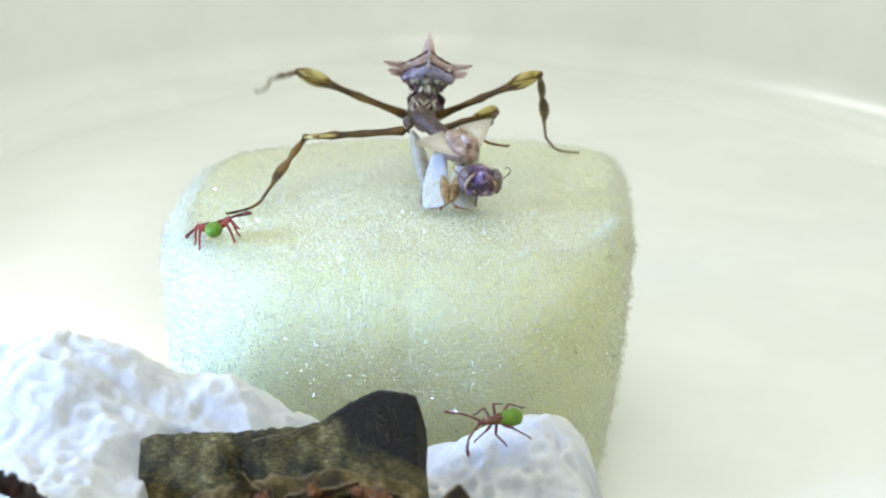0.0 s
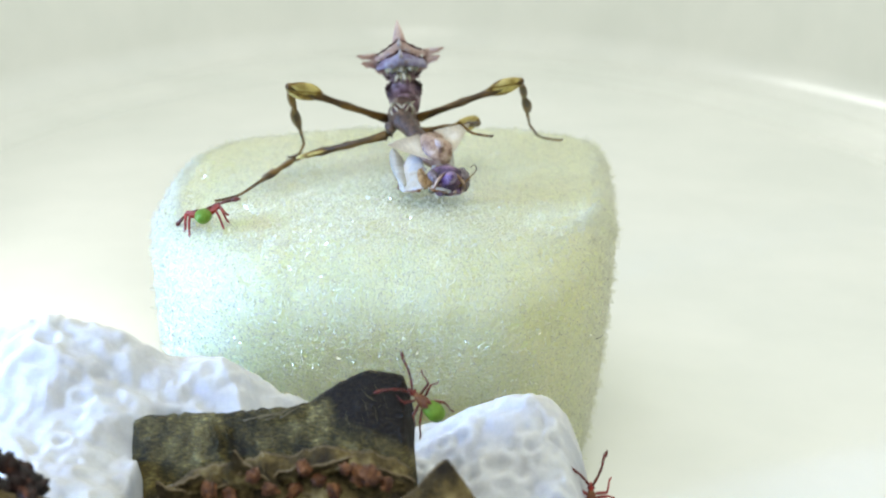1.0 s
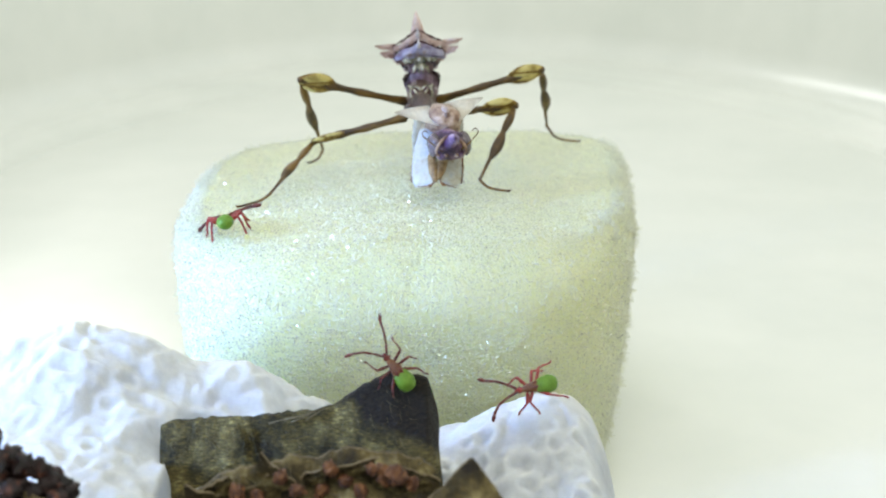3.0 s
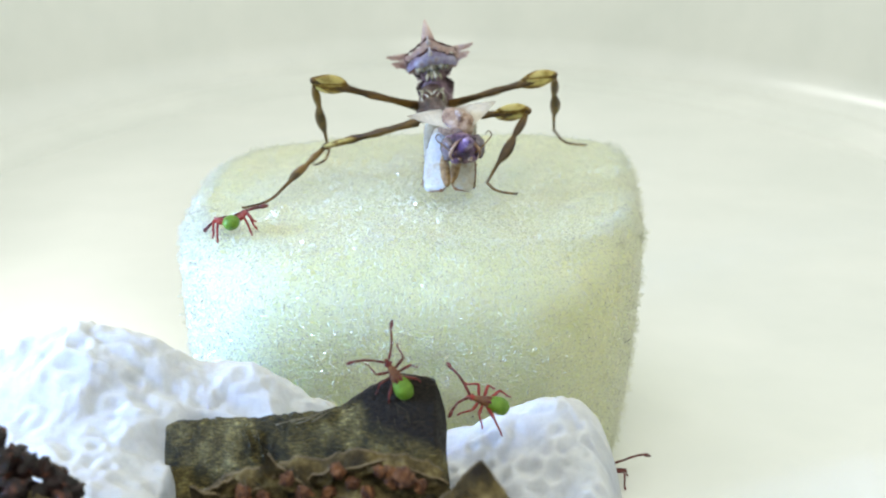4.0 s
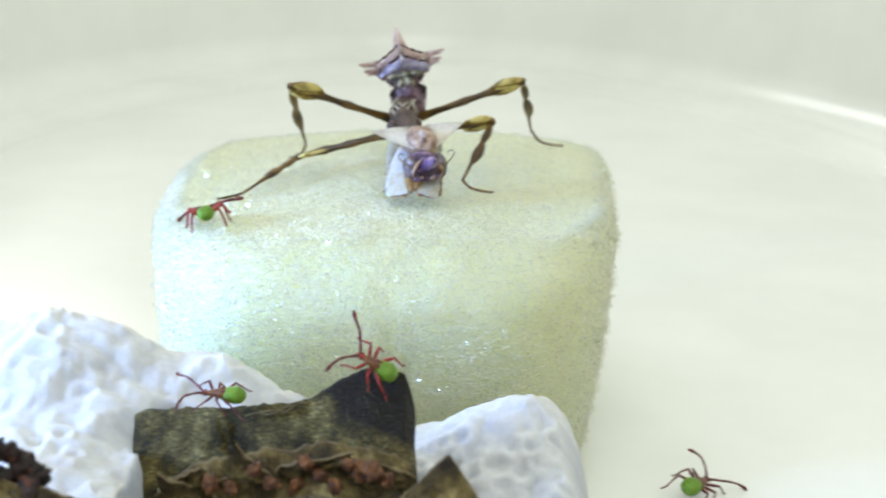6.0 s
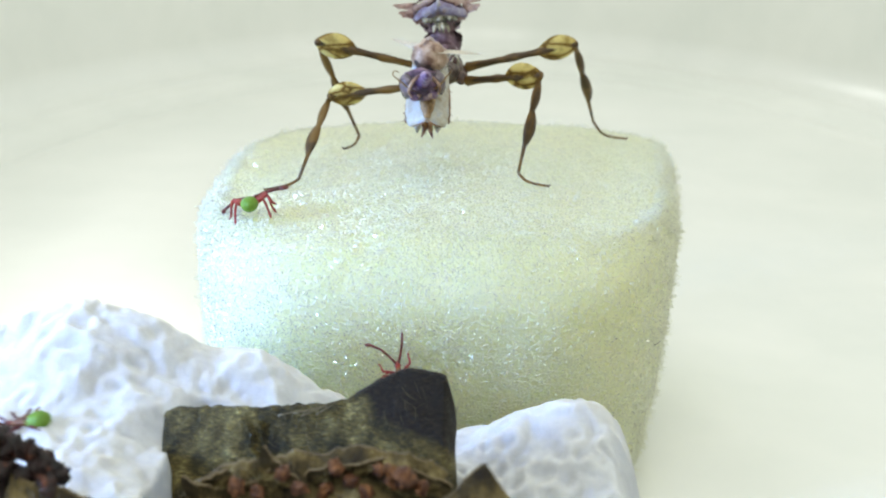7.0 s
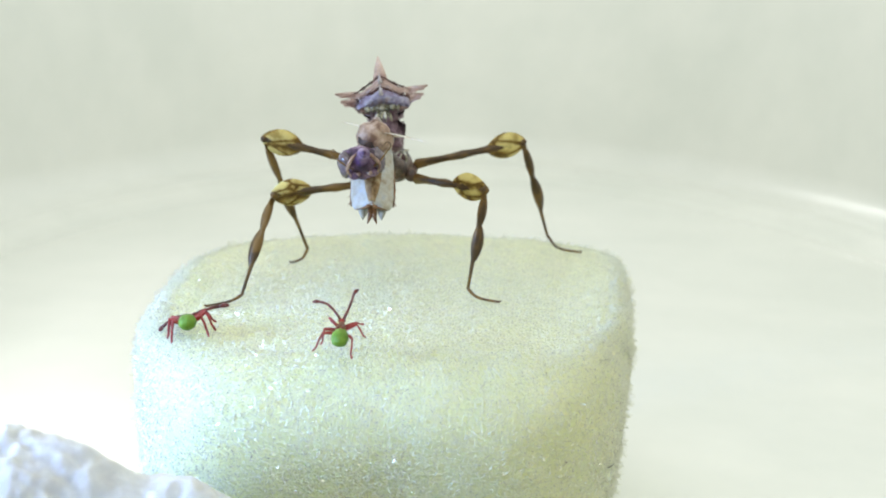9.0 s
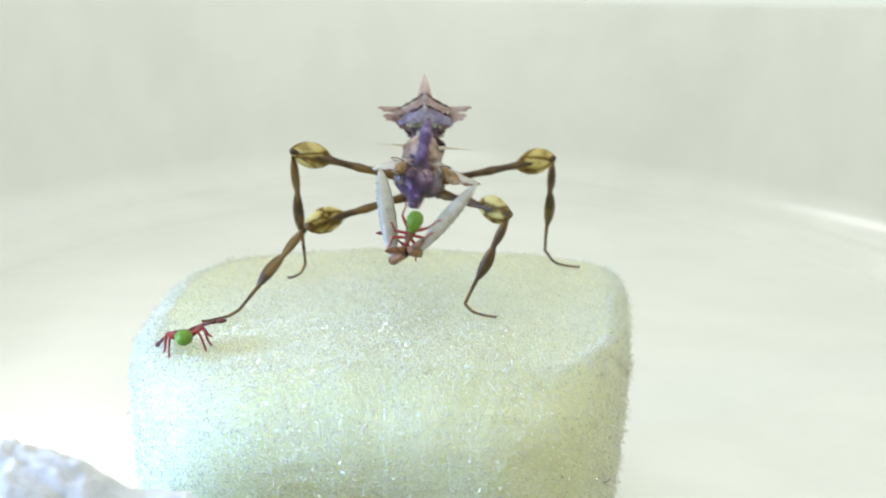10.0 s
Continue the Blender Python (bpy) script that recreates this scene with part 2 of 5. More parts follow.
# ---- mesh helpers ----
def put(name, bm, mat, parent=None, label="", smooth=True):
    """Links a bmesh drawn in millimetres as one object."""
    bmesh.ops.recalc_face_normals(bm, faces=bm.faces)
    bmesh.ops.scale(bm, vec=(K, K, K), verts=bm.verts)
    me = bpy.data.meshes.new(name)
    bm.to_mesh(me)
    bm.free()
    for poly in me.polygons:
        poly.use_smooth = smooth
    me.materials.append(mat)
    ob = new(name, me)
    if parent is not None:
        ob.parent = parent
    if label:
        ob["label"] = label
    return ob


part = put


def empty(name, at=(0, 0, 0)):
    ob = new(name)
    ob.empty_display_size = 0.002
    ob.location = Vector(at) * K
    return ob


def mesh_from(name, verts, faces, mat, smooth=True):
    me = bpy.data.meshes.new(name)
    me.from_pydata([tuple(c * K for c in v) for v in verts], [], faces)
    for poly in me.polygons:
        poly.use_smooth = smooth
    me.materials.append(mat)
    me.update()
    return new(name, me)


def tube(bm, pts, radii, seg=8, flat=1.0, side=(0, 0, 1), cap=True):
    """A swept tube through pts. flat squeezes the section along the direction 'side'."""
    pts = [Vector(p) for p in pts]
    rings = []
    ref = Vector(side)
    for i, p in enumerate(pts):
        d = (pts[min(i + 1, len(pts) - 1)] - pts[max(i - 1, 0)]).normalized()
        b = ref - d * ref.dot(d)
        if b.length < 1e-4:
            b = d.orthogonal()
        b.normalize()
        a = d.cross(b)
        r = radii[i] if isinstance(radii, (list, tuple)) else radii
        ra, rb = r if isinstance(r, (list, tuple)) else (r, r * flat)
        rings.append([bm.verts.new(p + a * ra * math.cos(2 * math.pi * k / seg) + b * rb * math.sin(2 * math.pi * k / seg)) for k in range(seg)])
    for r0, r1 in zip(rings, rings[1:]):
        for k in range(seg):
            bm.faces.new((r0[k], r0[(k + 1) % seg], r1[(k + 1) % seg], r1[k]))
    if cap:
        bm.faces.new(rings[0][::-1])
        bm.faces.new(rings[-1])


def curve_pts(ctrl, n):
    """Catmull-Rom through control points."""
    c = [Vector(p) for p in ctrl]
    c = [c[0] * 2 - c[1]] + c + [c[-1] * 2 - c[-2]]
    out = []
    for i in range(n + 1):
        u = i / n * (len(c) - 3)
        k = min(int(u), len(c) - 4)
        s = u - k
        a, b, d, e = c[k:k + 4]
        out.append(0.5 * (2 * b + (d - a) * s + (2 * a - 5 * b + 4 * d - e) * s * s + (3 * b - a - 3 * d + e) * s ** 3))
    return out


def lerp_list(vals, n):
    xs = np.linspace(0, len(vals) - 1, n + 1)
    return [float(np.interp(x, range(len(vals)), vals)) for x in xs]


def blob(bm, at, size, seg=14, rings=9, lump=0.0, seed=0, power=1.0):
    """An ellipsoid, uneven by 'lump'."""
    at, rows = Vector(at), []
    for i in range(1, rings):
        ph = math.pi * i / rings
        row = []
        for k in range(seg):
            th = 2 * math.pi * k / seg
            d = Vector((math.sin(ph) * math.cos(th), math.sin(ph) * math.sin(th), math.cos(ph)))
            f = 1 + lump * noise.noise(d * 1.8 + Vector((seed * 3.1, seed, 0)))
            row.append(bm.verts.new(at + Vector((d.x * size[0], d.y * size[1], d.z * size[2])) * f))
        rows.append(row)
    top, bot = bm.verts.new(at + Vector((0, 0, size[2]))), bm.verts.new(at - Vector((0, 0, size[2])))
    for k in range(seg):
        bm.faces.new((top, rows[0][k], rows[0][(k + 1) % seg]))
        bm.faces.new((bot, rows[-1][(k + 1) % seg], rows[-1][k]))
    for a, b in zip(rows, rows[1:]):
        for k in range(seg):
            bm.faces.new((a[k], b[k], b[(k + 1) % seg], a[(k + 1) % seg]))


def aim(a, b, ref=(0, 0, 1)):
    """The pose of a piece drawn from the origin along -z: it lies at a and points to b; ref turns its +x side."""
    a, b = Vector(a), Vector(b)
    z = (a - b).normalized()
    x = Vector(ref) - z * Vector(ref).dot(z)
    if x.length < 1e-5:
        x = z.orthogonal()
    x.normalize()
    y = z.cross(x)
    return Matrix.Translation(a * K) @ Matrix((x, y, z)).transposed().to_4x4()


# ---- the tub and what it stands on ----
TUB_C, TUB_A, TUB_B, RIM = (9.0, 60.0), 121.0, 245.0, 54.6


def build_tub():
    """Oval white tub, one shell: inside profile, rolled rim, outside profile."""
    prof = [(-120.6, 0.0)] + [(-120.0 * (1 - i / 24), 0.0) for i in range(1, 22)]
    fil = 10.0
    prof = [(o, 0.0 if o < -30 else -1.1 * (1 - math.cos((o + 30) / 20 * 2 * math.pi)) if o < -10 else 0.0) for o in [p[0] for p in prof if p[0] < -31] + list(np.linspace(-30, -10.4, 16))]
    prof += [(-fil + fil * math.sin(a), fil - fil * math.cos(a)) for a in np.linspace(0, 1.40, 12)]
    x0, z0 = prof[-1]
    prof += [(x0 + 0.14 * (z - z0), z) for z in np.linspace(z0, RIM, 8)[1:]]
    x1 = prof[-1][0]
    prof += [(x1 + 1 + 1.6 * s, RIM + 1.2 * c) for s, c in ((-0.5, 0.8), (0.3, 1), (1.5, 0.9), (3.5, 0.6), (4.2, -0.2))]
    prof += [(x1 + 7.0, RIM - 2.4), (x1 + 3.2, RIM - 1.6), (x0 + 2.2, fil), (-4, -2.8), (-30, -3.0), (-119.0, -3.0)]
    seg = 144
    verts, faces = [], []
    for off, z in prof:
        for k in range(seg):
            th = 2 * math.pi * k / seg
            c, s = math.cos(th), math.sin(th)
            ka = max(TUB_A + off, 0.6)
            kb = max(TUB_B + off * (TUB_B / TUB_A if off < -10.2 else 1), 0.6)
            verts.append((TUB_C[0] + ka * c, TUB_C[1] + kb * s, z))
    for j in range(len(prof) - 1):
        for k in range(seg):
            k2 = (k + 1) % seg
            faces.append((j * seg + k, j * seg + k2, (j + 1) * seg + k2, (j + 1) * seg + k))
    faces.append(tuple(range(seg)))
    ob = mesh_from("tub", verts, faces, M["tub"])
    return tagged(ob, "oval white plastic tub with a rolled rim, standing on a table", "tub", kind="structure")


build_tub()
bm = bmesh.new()
bmesh.ops.create_grid(bm, x_segments=2, y_segments=2, size=1500)
bmesh.ops.translate(bm, vec=(0, 0, -3.2), verts=bm.verts)
tagged(put("ground", bm, M["table"]), "dark table top under the white tub", "table top", kind="structure")

# ---- the foam block ----
FZ = 24.0


def foam_top(x, y):
    return FZ + 0.05 * (y + 8) + 0.25 * math.sin(x * 0.22 + 1.0)


def foam_radius(th, scale=1.0):
    c, s = math.cos(th), math.sin(th)
    a = 20.7 if c > 0 else 20.5
    b = 22.4 if s < 0 else 23.0
    n = 3.6 if s < 0 else (5.5 if c > 0 else 3.0)
    return scale * (abs(c / a) ** n + abs(s / b) ** n) ** (-1 / n)


def foam_side_scale(v):
    """How far the side stands out, from the bottom (0) to the start of the rounded rim (1)."""
    return 1 - 0.105 * (1 - v) ** 1.9


def flare(p):
    """The block widens a little to the back on one side."""
    return Vector((p.x + 0.125 * max(0.0, p.y + 12) * min(1.0, max(0.0, p.x / 20)), p.y, p.z))


def foam_surface(th, v):
    return flare(foam_form(th, v))


def foam_form(th, v):
    """v from 0 (bottom) over 1 (top edge) to 2 (middle of the top)."""
    rnd = 1.9 + 3.9 * max(0.0, -math.sin(th)) ** 2
    if v <= 1:
        z = v * (FZ - rnd)
        r = foam_radius(th, foam_side_scale(v))
        lift = (foam_top(r * math.cos(th), r * math.sin(th)) - FZ) * v
        return Vector((r * math.cos(th), r * math.sin(th), z + lift))
    u = v - 1
    r = foam_radius(th)
    if u < 0.2:
        a = u / 0.2 * math.pi / 2
        rr, dz = r - rnd * (1 - math.cos(a)), -rnd + rnd * math.sin(a)
    else:
        rr, dz = (r - rnd) * (1 - (u - 0.2) / 0.8), 0.0
    x, y = rr * math.cos(th), rr * math.sin(th)
    return Vector((x, y, foam_top(x, y) + dz))


def prisms(name, e0, e1, r0, r1, mat, parent):
    """Fine three-sided struts from e0 to e1 (arrays of points), joined into one mesh."""
    way = e1 - e0
    way /= np.maximum(np.linalg.norm(way, axis=1, keepdims=True), 1e-6)
    ref = np.where(np.abs(way[:, 2:3]) < 0.8, np.array([[0.0, 0.0, 1.0]]), np.array([[1.0, 0.0, 0.0]]))
    a = np.cross(way, ref)
    a /= np.linalg.norm(a, axis=1, keepdims=True)
    b = np.cross(way, a)
    n = len(e0)
    verts = np.empty((n, 6, 3))
    for k in range(3):
        c, d = math.cos(k * 2.0944), math.sin(k * 2.0944)
        verts[:, k] = e0 + (a * c + b * d) * r0[:, None]
        verts[:, k + 3] = e1 + (a * c + b * d) * r1[:, None]
    base = np.arange(n)[:, None] * 6
    faces = np.concatenate([base + np.array([[k, (k + 1) % 3, (k + 1) % 3 + 3, k + 3]]) for k in range(3)])
    me = bpy.data.meshes.new(name)
    me.from_pydata((verts.reshape(-1, 3) * K).tolist(), [], faces.tolist())
    me.materials.append(mat)
    me.polygons.foreach_set("use_smooth", [True] * len(me.polygons))
    ob = new(name, me)
    ob.parent = parent
    ob["kind"] = "stuff"
    return ob


def foam_normal(p, v):
    flat = Vector((p.x, p.y, 0)).normalized()
    a = min(max((v - 1) / 0.2, 0.0), 1.0) * math.pi / 2
    return flat * math.cos(a) + Vector((0, 0, math.sin(a)))


def foam_relief(p):
    return 0.08 * noise.noise(p * 0.9) + 0.05 * noise.noise(p * 2.9) + 0.18 * noise.noise(p * 0.22)


def foam_net(body):
    """The open cells: an uneven honeycomb of glossy struts that lies on the block."""
    rng = np.random.default_rng(11)
    grids = []
    # side and rounded rim, over the angle and the height
    cols = 500
    levels = [0.04 + 0.96 * i / 50 for i in range(50)] + [1 + 0.2 * i / 13 for i in range(14)]
    side = np.full((len(levels), cols, 3), np.nan)
    for j, v in enumerate(levels):
        for i in range(cols):
            th = 2 * math.pi * (i + 0.95 * rng.uniform(-0.5, 0.5)) / cols
            if v < 0.97 and math.sin(th) > 0.3:
                continue
            w = v + (rng.uniform(-0.45, 0.45) + (0.2 if (i + j) % 2 else -0.2)) * (0.0192 if v < 1 else 0.0154)
            p = foam_surface(th, max(w, 0.01))
            side[j, i] = p + foam_normal(p, w) * (foam_relief(p) + rng.uniform(-0.05, 0.11))
    grids.append((side, True))
    # top
    nx, ny = 160, 108
    top = np.full((ny, nx, 3), np.nan)
    for j in range(ny):
        for i in range(nx):
            x, y = -23.5 + 0.30 * (i + rng.uniform(-0.35, 0.35)), -23 + 0.43 * (j + rng.uniform(-0.28, 0.28) + (0.2 if (i + j) % 2 else -0.2))
            th = math.atan2(y, x)
            if math.hypot(x, y) > foam_radius(th) - (1.9 + 3.9 * max(0.0, -math.sin(th)) ** 2):
                continue
            p = flare(Vector((x, y, foam_top(x, y))))
            top[j, i] = p + Vector((0, 0, foam_relief(p) + rng.uniform(-0.05, 0.11)))
    grids.append((top, False))
    e0, e1 = [], []
    for g, ring in grids:
        across = np.roll(g, -1, axis=1)
        if not ring:
            across[:, -1] = np.nan
        e0.append(g.reshape(-1, 3))
        e1.append(across.reshape(-1, 3))
        jj, ii = np.meshgrid(np.arange(g.shape[0] - 1), np.arange(g.shape[1]), indexing="ij")
        pick = (ii + jj) % 2 == 0
        e0.append(g[:-1][pick])
        e1.append(g[1:][pick])
    e0, e1 = np.concatenate(e0), np.concatenate(e1)
    ok = ~(np.isnan(e0).any(1) | np.isnan(e1).any(1))
    ok &= rng.uniform(size=len(ok)) > 0.10
    e0, e1 = e0[ok], e1[ok]
    prisms("cell_wall", e0, e1, rng.uniform(0.020, 0.042, len(e0)), rng.uniform(0.020, 0.042, len(e0)), M["strut"], body)


def foam_fuzz(body, rng):
    """Cut cell walls that stand off the block like a short pile."""
    e0, e1 = [], []
    for i in range(26000):
        if i % 2:
            v = 1 + 0.2 * rng.uniform()
        else:
            v = rng.uniform(0.03, 1.0) if i % 6 else 2 - 0.85 * math.sqrt(rng.uniform())
        th = rng.uniform(0, 2 * math.pi)
        if v < 0.97 and math.sin(th) > 0.35:
            th = -th
        if 1 < v < 1.2 and math.sin(th) > -0.35 and i % 3:
            continue
        p = foam_surface(th, v)
        out = foam_normal(p, v)
        base = p + out * foam_relief(p)
        clump = 0.5 + noise.noise(p * 0.8)
        way = (out + Vector(rng.normal(0, 0.55, 3))).normalized()
        ln = rng.uniform(0.12, 0.55) * (0.6 + 0.9 * max(0.0, clump))
        mid = base + way * ln * 0.55
        tip = mid + (way + Vector(rng.normal(0, 0.6, 3))).normalized() * ln * 0.5
        e0 += [base, mid]
        e1 += [mid, tip]
        if i % 7 == 0 and clump > 0.5 and v < 1.15 and (abs(p.x) > 17 or p.y > 12):
            # a torn tuft that stands well off
            for _ in range(4):
                root = base + Vector(rng.normal(0, 0.12, 3))
                end = root + (out + Vector(rng.normal(0, 0.35, 3))).normalized() * rng.uniform(0.35, 0.85)
                e0.append(root)
                e1.append(end)
    e0, e1 = np.array(e0), np.array(e1)
    r = rng.uniform(0.016, 0.034, len(e0))
    prisms("cut_cell_wall", e0, e1, r, r * 0.75, M["strut"], body)


def foam_films(body, rng):
    """Glassy films across some cells, each a small bent facet."""
    sv, sf = [], []
    for i in range(20000):
        v = rng.uniform(0.15, 1.2) if i % 4 else 2 - 0.8 * rng.uniform() ** 0.5
        if i % 4 == 1:
            v = rng.uniform(0.7, 1.2)
        th = -rng.uniform(0, math.pi) if i % 8 else rng.uniform(0, math.pi)
        p = foam_surface(th, v)
        if (v > 1.1 and p.y > -6 and i % 9) or (p.x > 3 and rng.uniform() < 0.75):
            continue
        out = foam_normal(p, v)
        face = (out + Vector(rng.normal(0, 0.6, 3))).normalized()
        a = Matrix.Rotation(rng.uniform(0, 6.28), 3, face) @ face.orthogonal().normalized()
        b = face.cross(a)
        ln, w = rng.uniform(0.07, 0.28), rng.uniform(0.010, 0.030)
        base = p + out * (0.10 + foam_relief(p))
        n0 = len(sv)
        bow = face * rng.uniform(0.01, 0.05)
        sv += [tuple(c) for c in (base - a * ln, base - b * w + bow, base + a * ln, base + b * w + bow, base - face * 0.05)]
        sf += [(n0, n0 + 1, n0 + 2, n0 + 3), (n0, n0 + 1, n0 + 4), (n0 + 1, n0 + 2, n0 + 4), (n0 + 2, n0 + 3, n0 + 4), (n0 + 3, n0, n0 + 4)]
    films = mesh_from("cell_film", sv, sf, M["film"], False)
    films.parent = body
    films["kind"] = "stuff"


def build_foam():
    seg, rows = 640, [i / 96 for i in range(96)] + [1 + 0.2 * i / 26 for i in range(26)] + [1.2 + 0.8 * i / 86 for i in range(86)]
    verts, faces = [], []
    for v in rows:
        for k in range(seg):
            p = foam_surface(2 * math.pi * k / seg, v)
            a = min(max((v - 1) / 0.2, 0.0), 1.0) * math.pi / 2
            out = Vector((p.x, p.y, 0)).normalized() * math.cos(a) + Vector((0, 0, math.sin(a)))
            # open cells: hollows with thin walls between them
            near = noise.voronoi(p * 1.9 + Vector((0.25 * noise.noise(p * 1.1), 0, 0)))[0]
            pit = min(1.0, (near[1] - near[0]) * 2.6)
            d = 0.08 * noise.noise(p * 0.9) + 0.05 * noise.noise(p * 2.9) + 0.18 * noise.noise(p * 0.22) + 0.02 - 0.10 * pit
            verts.append(tuple(p + out * d))
    for j in range(len(rows) - 1):
        for k in range(seg):
            k2 = (k + 1) % seg
            faces.append((j * seg + k, j * seg + k2, (j + 1) * seg + k2, (j + 1) * seg + k))
    faces.append(tuple((len(rows) - 1) * seg + k for k in range(seg)))
    faces.append(tuple(range(seg))[::-1])
    body = mesh_from("foam_block", verts, faces, M["foam"])
    tagged(body, "pale cream open-cell foam block with rounded rim, standing in the tub", "foam block")
    rng = np.random.default_rng(3)
    foam_net(body)
    foam_fuzz(body, rng)
    foam_films(body, rng)
    return body


foam = build_foam()

# ---- crumpled paper ----
def build_paper(name, xs, zs, yr, front, back, seed, x0, x1, label, cell, emboss, dent=None):
    """A crumpled quilted sheet: a soft ridge line over x at depth yr that falls to the front and the back."""
    nx, ny = int((x1 - x0) / 0.2), int((front + back) / 0.2)
    top, faces = [], []
    off = Vector((seed * 7.3, seed * 2.1, 0))
    fine = np.arange(x0 - 4, x1 + 4, 0.1)
    ker = np.exp(-np.linspace(-2.2, 2.2, 31) ** 2)
    line = np.interp(fine, xs, zs)
    line = np.convolve(np.pad(line, 15, "edge"), ker / ker.sum(), "valid")
    # centres of the pressed dimples, on an uneven triangular grid
    rng = np.random.default_rng(seed)
    rows = int((front + back) / (cell * 0.8)) + 3
    span = int((x1 - x0) / cell) + 3
    centre = {}
    for q in range(-1, rows):
        for c in range(-1, span):
            centre[q, c] = (x0 + cell * (c + 0.5 * (q % 2) + rng.uniform(-0.3, 0.3)), -front + cell * 0.8 * (q + rng.uniform(-0.3, 0.3)), rng.uniform(0.1, 1.25), rng.uniform(0.30, 0.52) * cell)
    for j in range(ny + 1):
        for i in range(nx + 1):
            x, s = x0 + (x1 - x0) * i / nx, -front + (front + back) * j / ny
            at = Vector((x, s, 0))
            wob = 1.1 * noise.noise(at * 0.11 + off) + 0.62 * noise.noise(at * 0.3 + off + Vector((0, 0, 4))) + 0.26 * noise.noise(at * 0.75 + off + Vector((0, 0, 9))) + 0.14 * noise.noise(at * 1.7 + off + Vector((0, 0, 31)))
            # sharp creases of the crumpled sheet
            wob += 0.45 * (0.35 - abs(noise.noise(at * 0.19 + off + Vector((0, 0, 15)))))
            zr = float(np.interp(x, fine, line))
            if s < 0:
                fall = 1 - (0.62 * (math.sqrt(min(-s, 9.0) ** 2 + 2.2) - 1.48) + 0.30 * max(-s - 9.0, 0.0)) / max(zr, 8.0)
            else:
                fall = max(0.0, 1 - (s / back) ** 1.6)
            z = max(zr * fall + wob * min(1, fall * 2), 0.15)
            if dent:
                # pressed down where the leaf litter lies on it
                side = max(0.0, min(1.0, (x - dent[0]) / 1.5, (dent[1] - x) / 1.5))
                z = max(z - dent[3] * side * max(0.0, min(1.0, (dent[2] - s) / 2.5)), 0.15)
            # each dimple: a soft raised ring round a shallow hollow
            press = 0.0
            q0, c0 = int((s + front) / (cell * 0.8)), int((x - x0) / cell)
            for q in (q0 - 1, q0, q0 + 1):
                for c in (c0 - 1, c0, c0 + 1):
                    if (q, c) in centre:
                        cx, cy, deep, wide = centre[q, c]
                        d = math.hypot(x - cx, (s - cy) * 1.15) / wide
                        if d < 2.2:
                            press += deep * (math.exp(-((d - 1.0) / 0.45) ** 2) - 0.40 * math.exp(-(d / 0.6) ** 2))
            soft = 0.85 + 0.7 * noise.noise(at * 0.16 + off + Vector((0, 0, 21)))
            z += emboss * press * soft * min(1.0, max(fall, 0.0) * 1.5) + 0.04 * noise.noise(at * 2.6 + Vector((0, 0, 3)))
            top.append((x + 0.5 * noise.noise(at * 0.3 + off + Vector((0, 0, 11))), yr + s, z))
    for j in range(ny):
        for i in range(nx):
            a = j * (nx + 1) + i
            faces.append((a, a + 1, a + nx + 2, a + nx + 1))
    n, w = len(top), nx + 1
    # the sheet's underside and its edges
    verts = top + [(x, y, max(z - 0.3, 0.02)) for x, y, z in top]
    faces += [tuple(n + k for k in f[::-1]) for f in faces]
    rim = [i for i in range(w)] + [j * w + nx for j in range(1, ny + 1)] + [ny * w + i for i in range(nx - 1, -1, -1)] + [j * w for j in range(ny - 1, 0, -1)]
    faces += [(a, b, n + b, n + a) for a, b in zip(rim, rim[1:] + rim[:1])]
    ob = mesh_from(name, verts, faces, M["towel"])
    return tagged(ob, label, "paper towel")


build_paper("paper_towel", (-48, -36, -30.2, -27.6, -24.6, -20.6, -16.6, -11.6, -7.7, -3, 2), (14.5, 18, 19.3, 20.0, 20.6, 20.0, 18.8, 17.3, 14.7, 12.5, 11), -30, 44, 9, 1, -48, 2,
            "crumpled white embossed paper towel lying before the foam block", 2.3, 0.22, (-16.8, 3.0, -4.5, 6.0))
build_paper("paper_towel", (-3, 2.6, 5.7, 9.9, 13.2, 14.6, 15.6, 16.2), (12, 12.3, 13.4, 14.8, 15.0, 12.6, 8, 2), -31, 38, 8, 2, -2.5, 16.4,
            "smaller crumpled piece of white embossed paper towel", 1.9, 0.24)


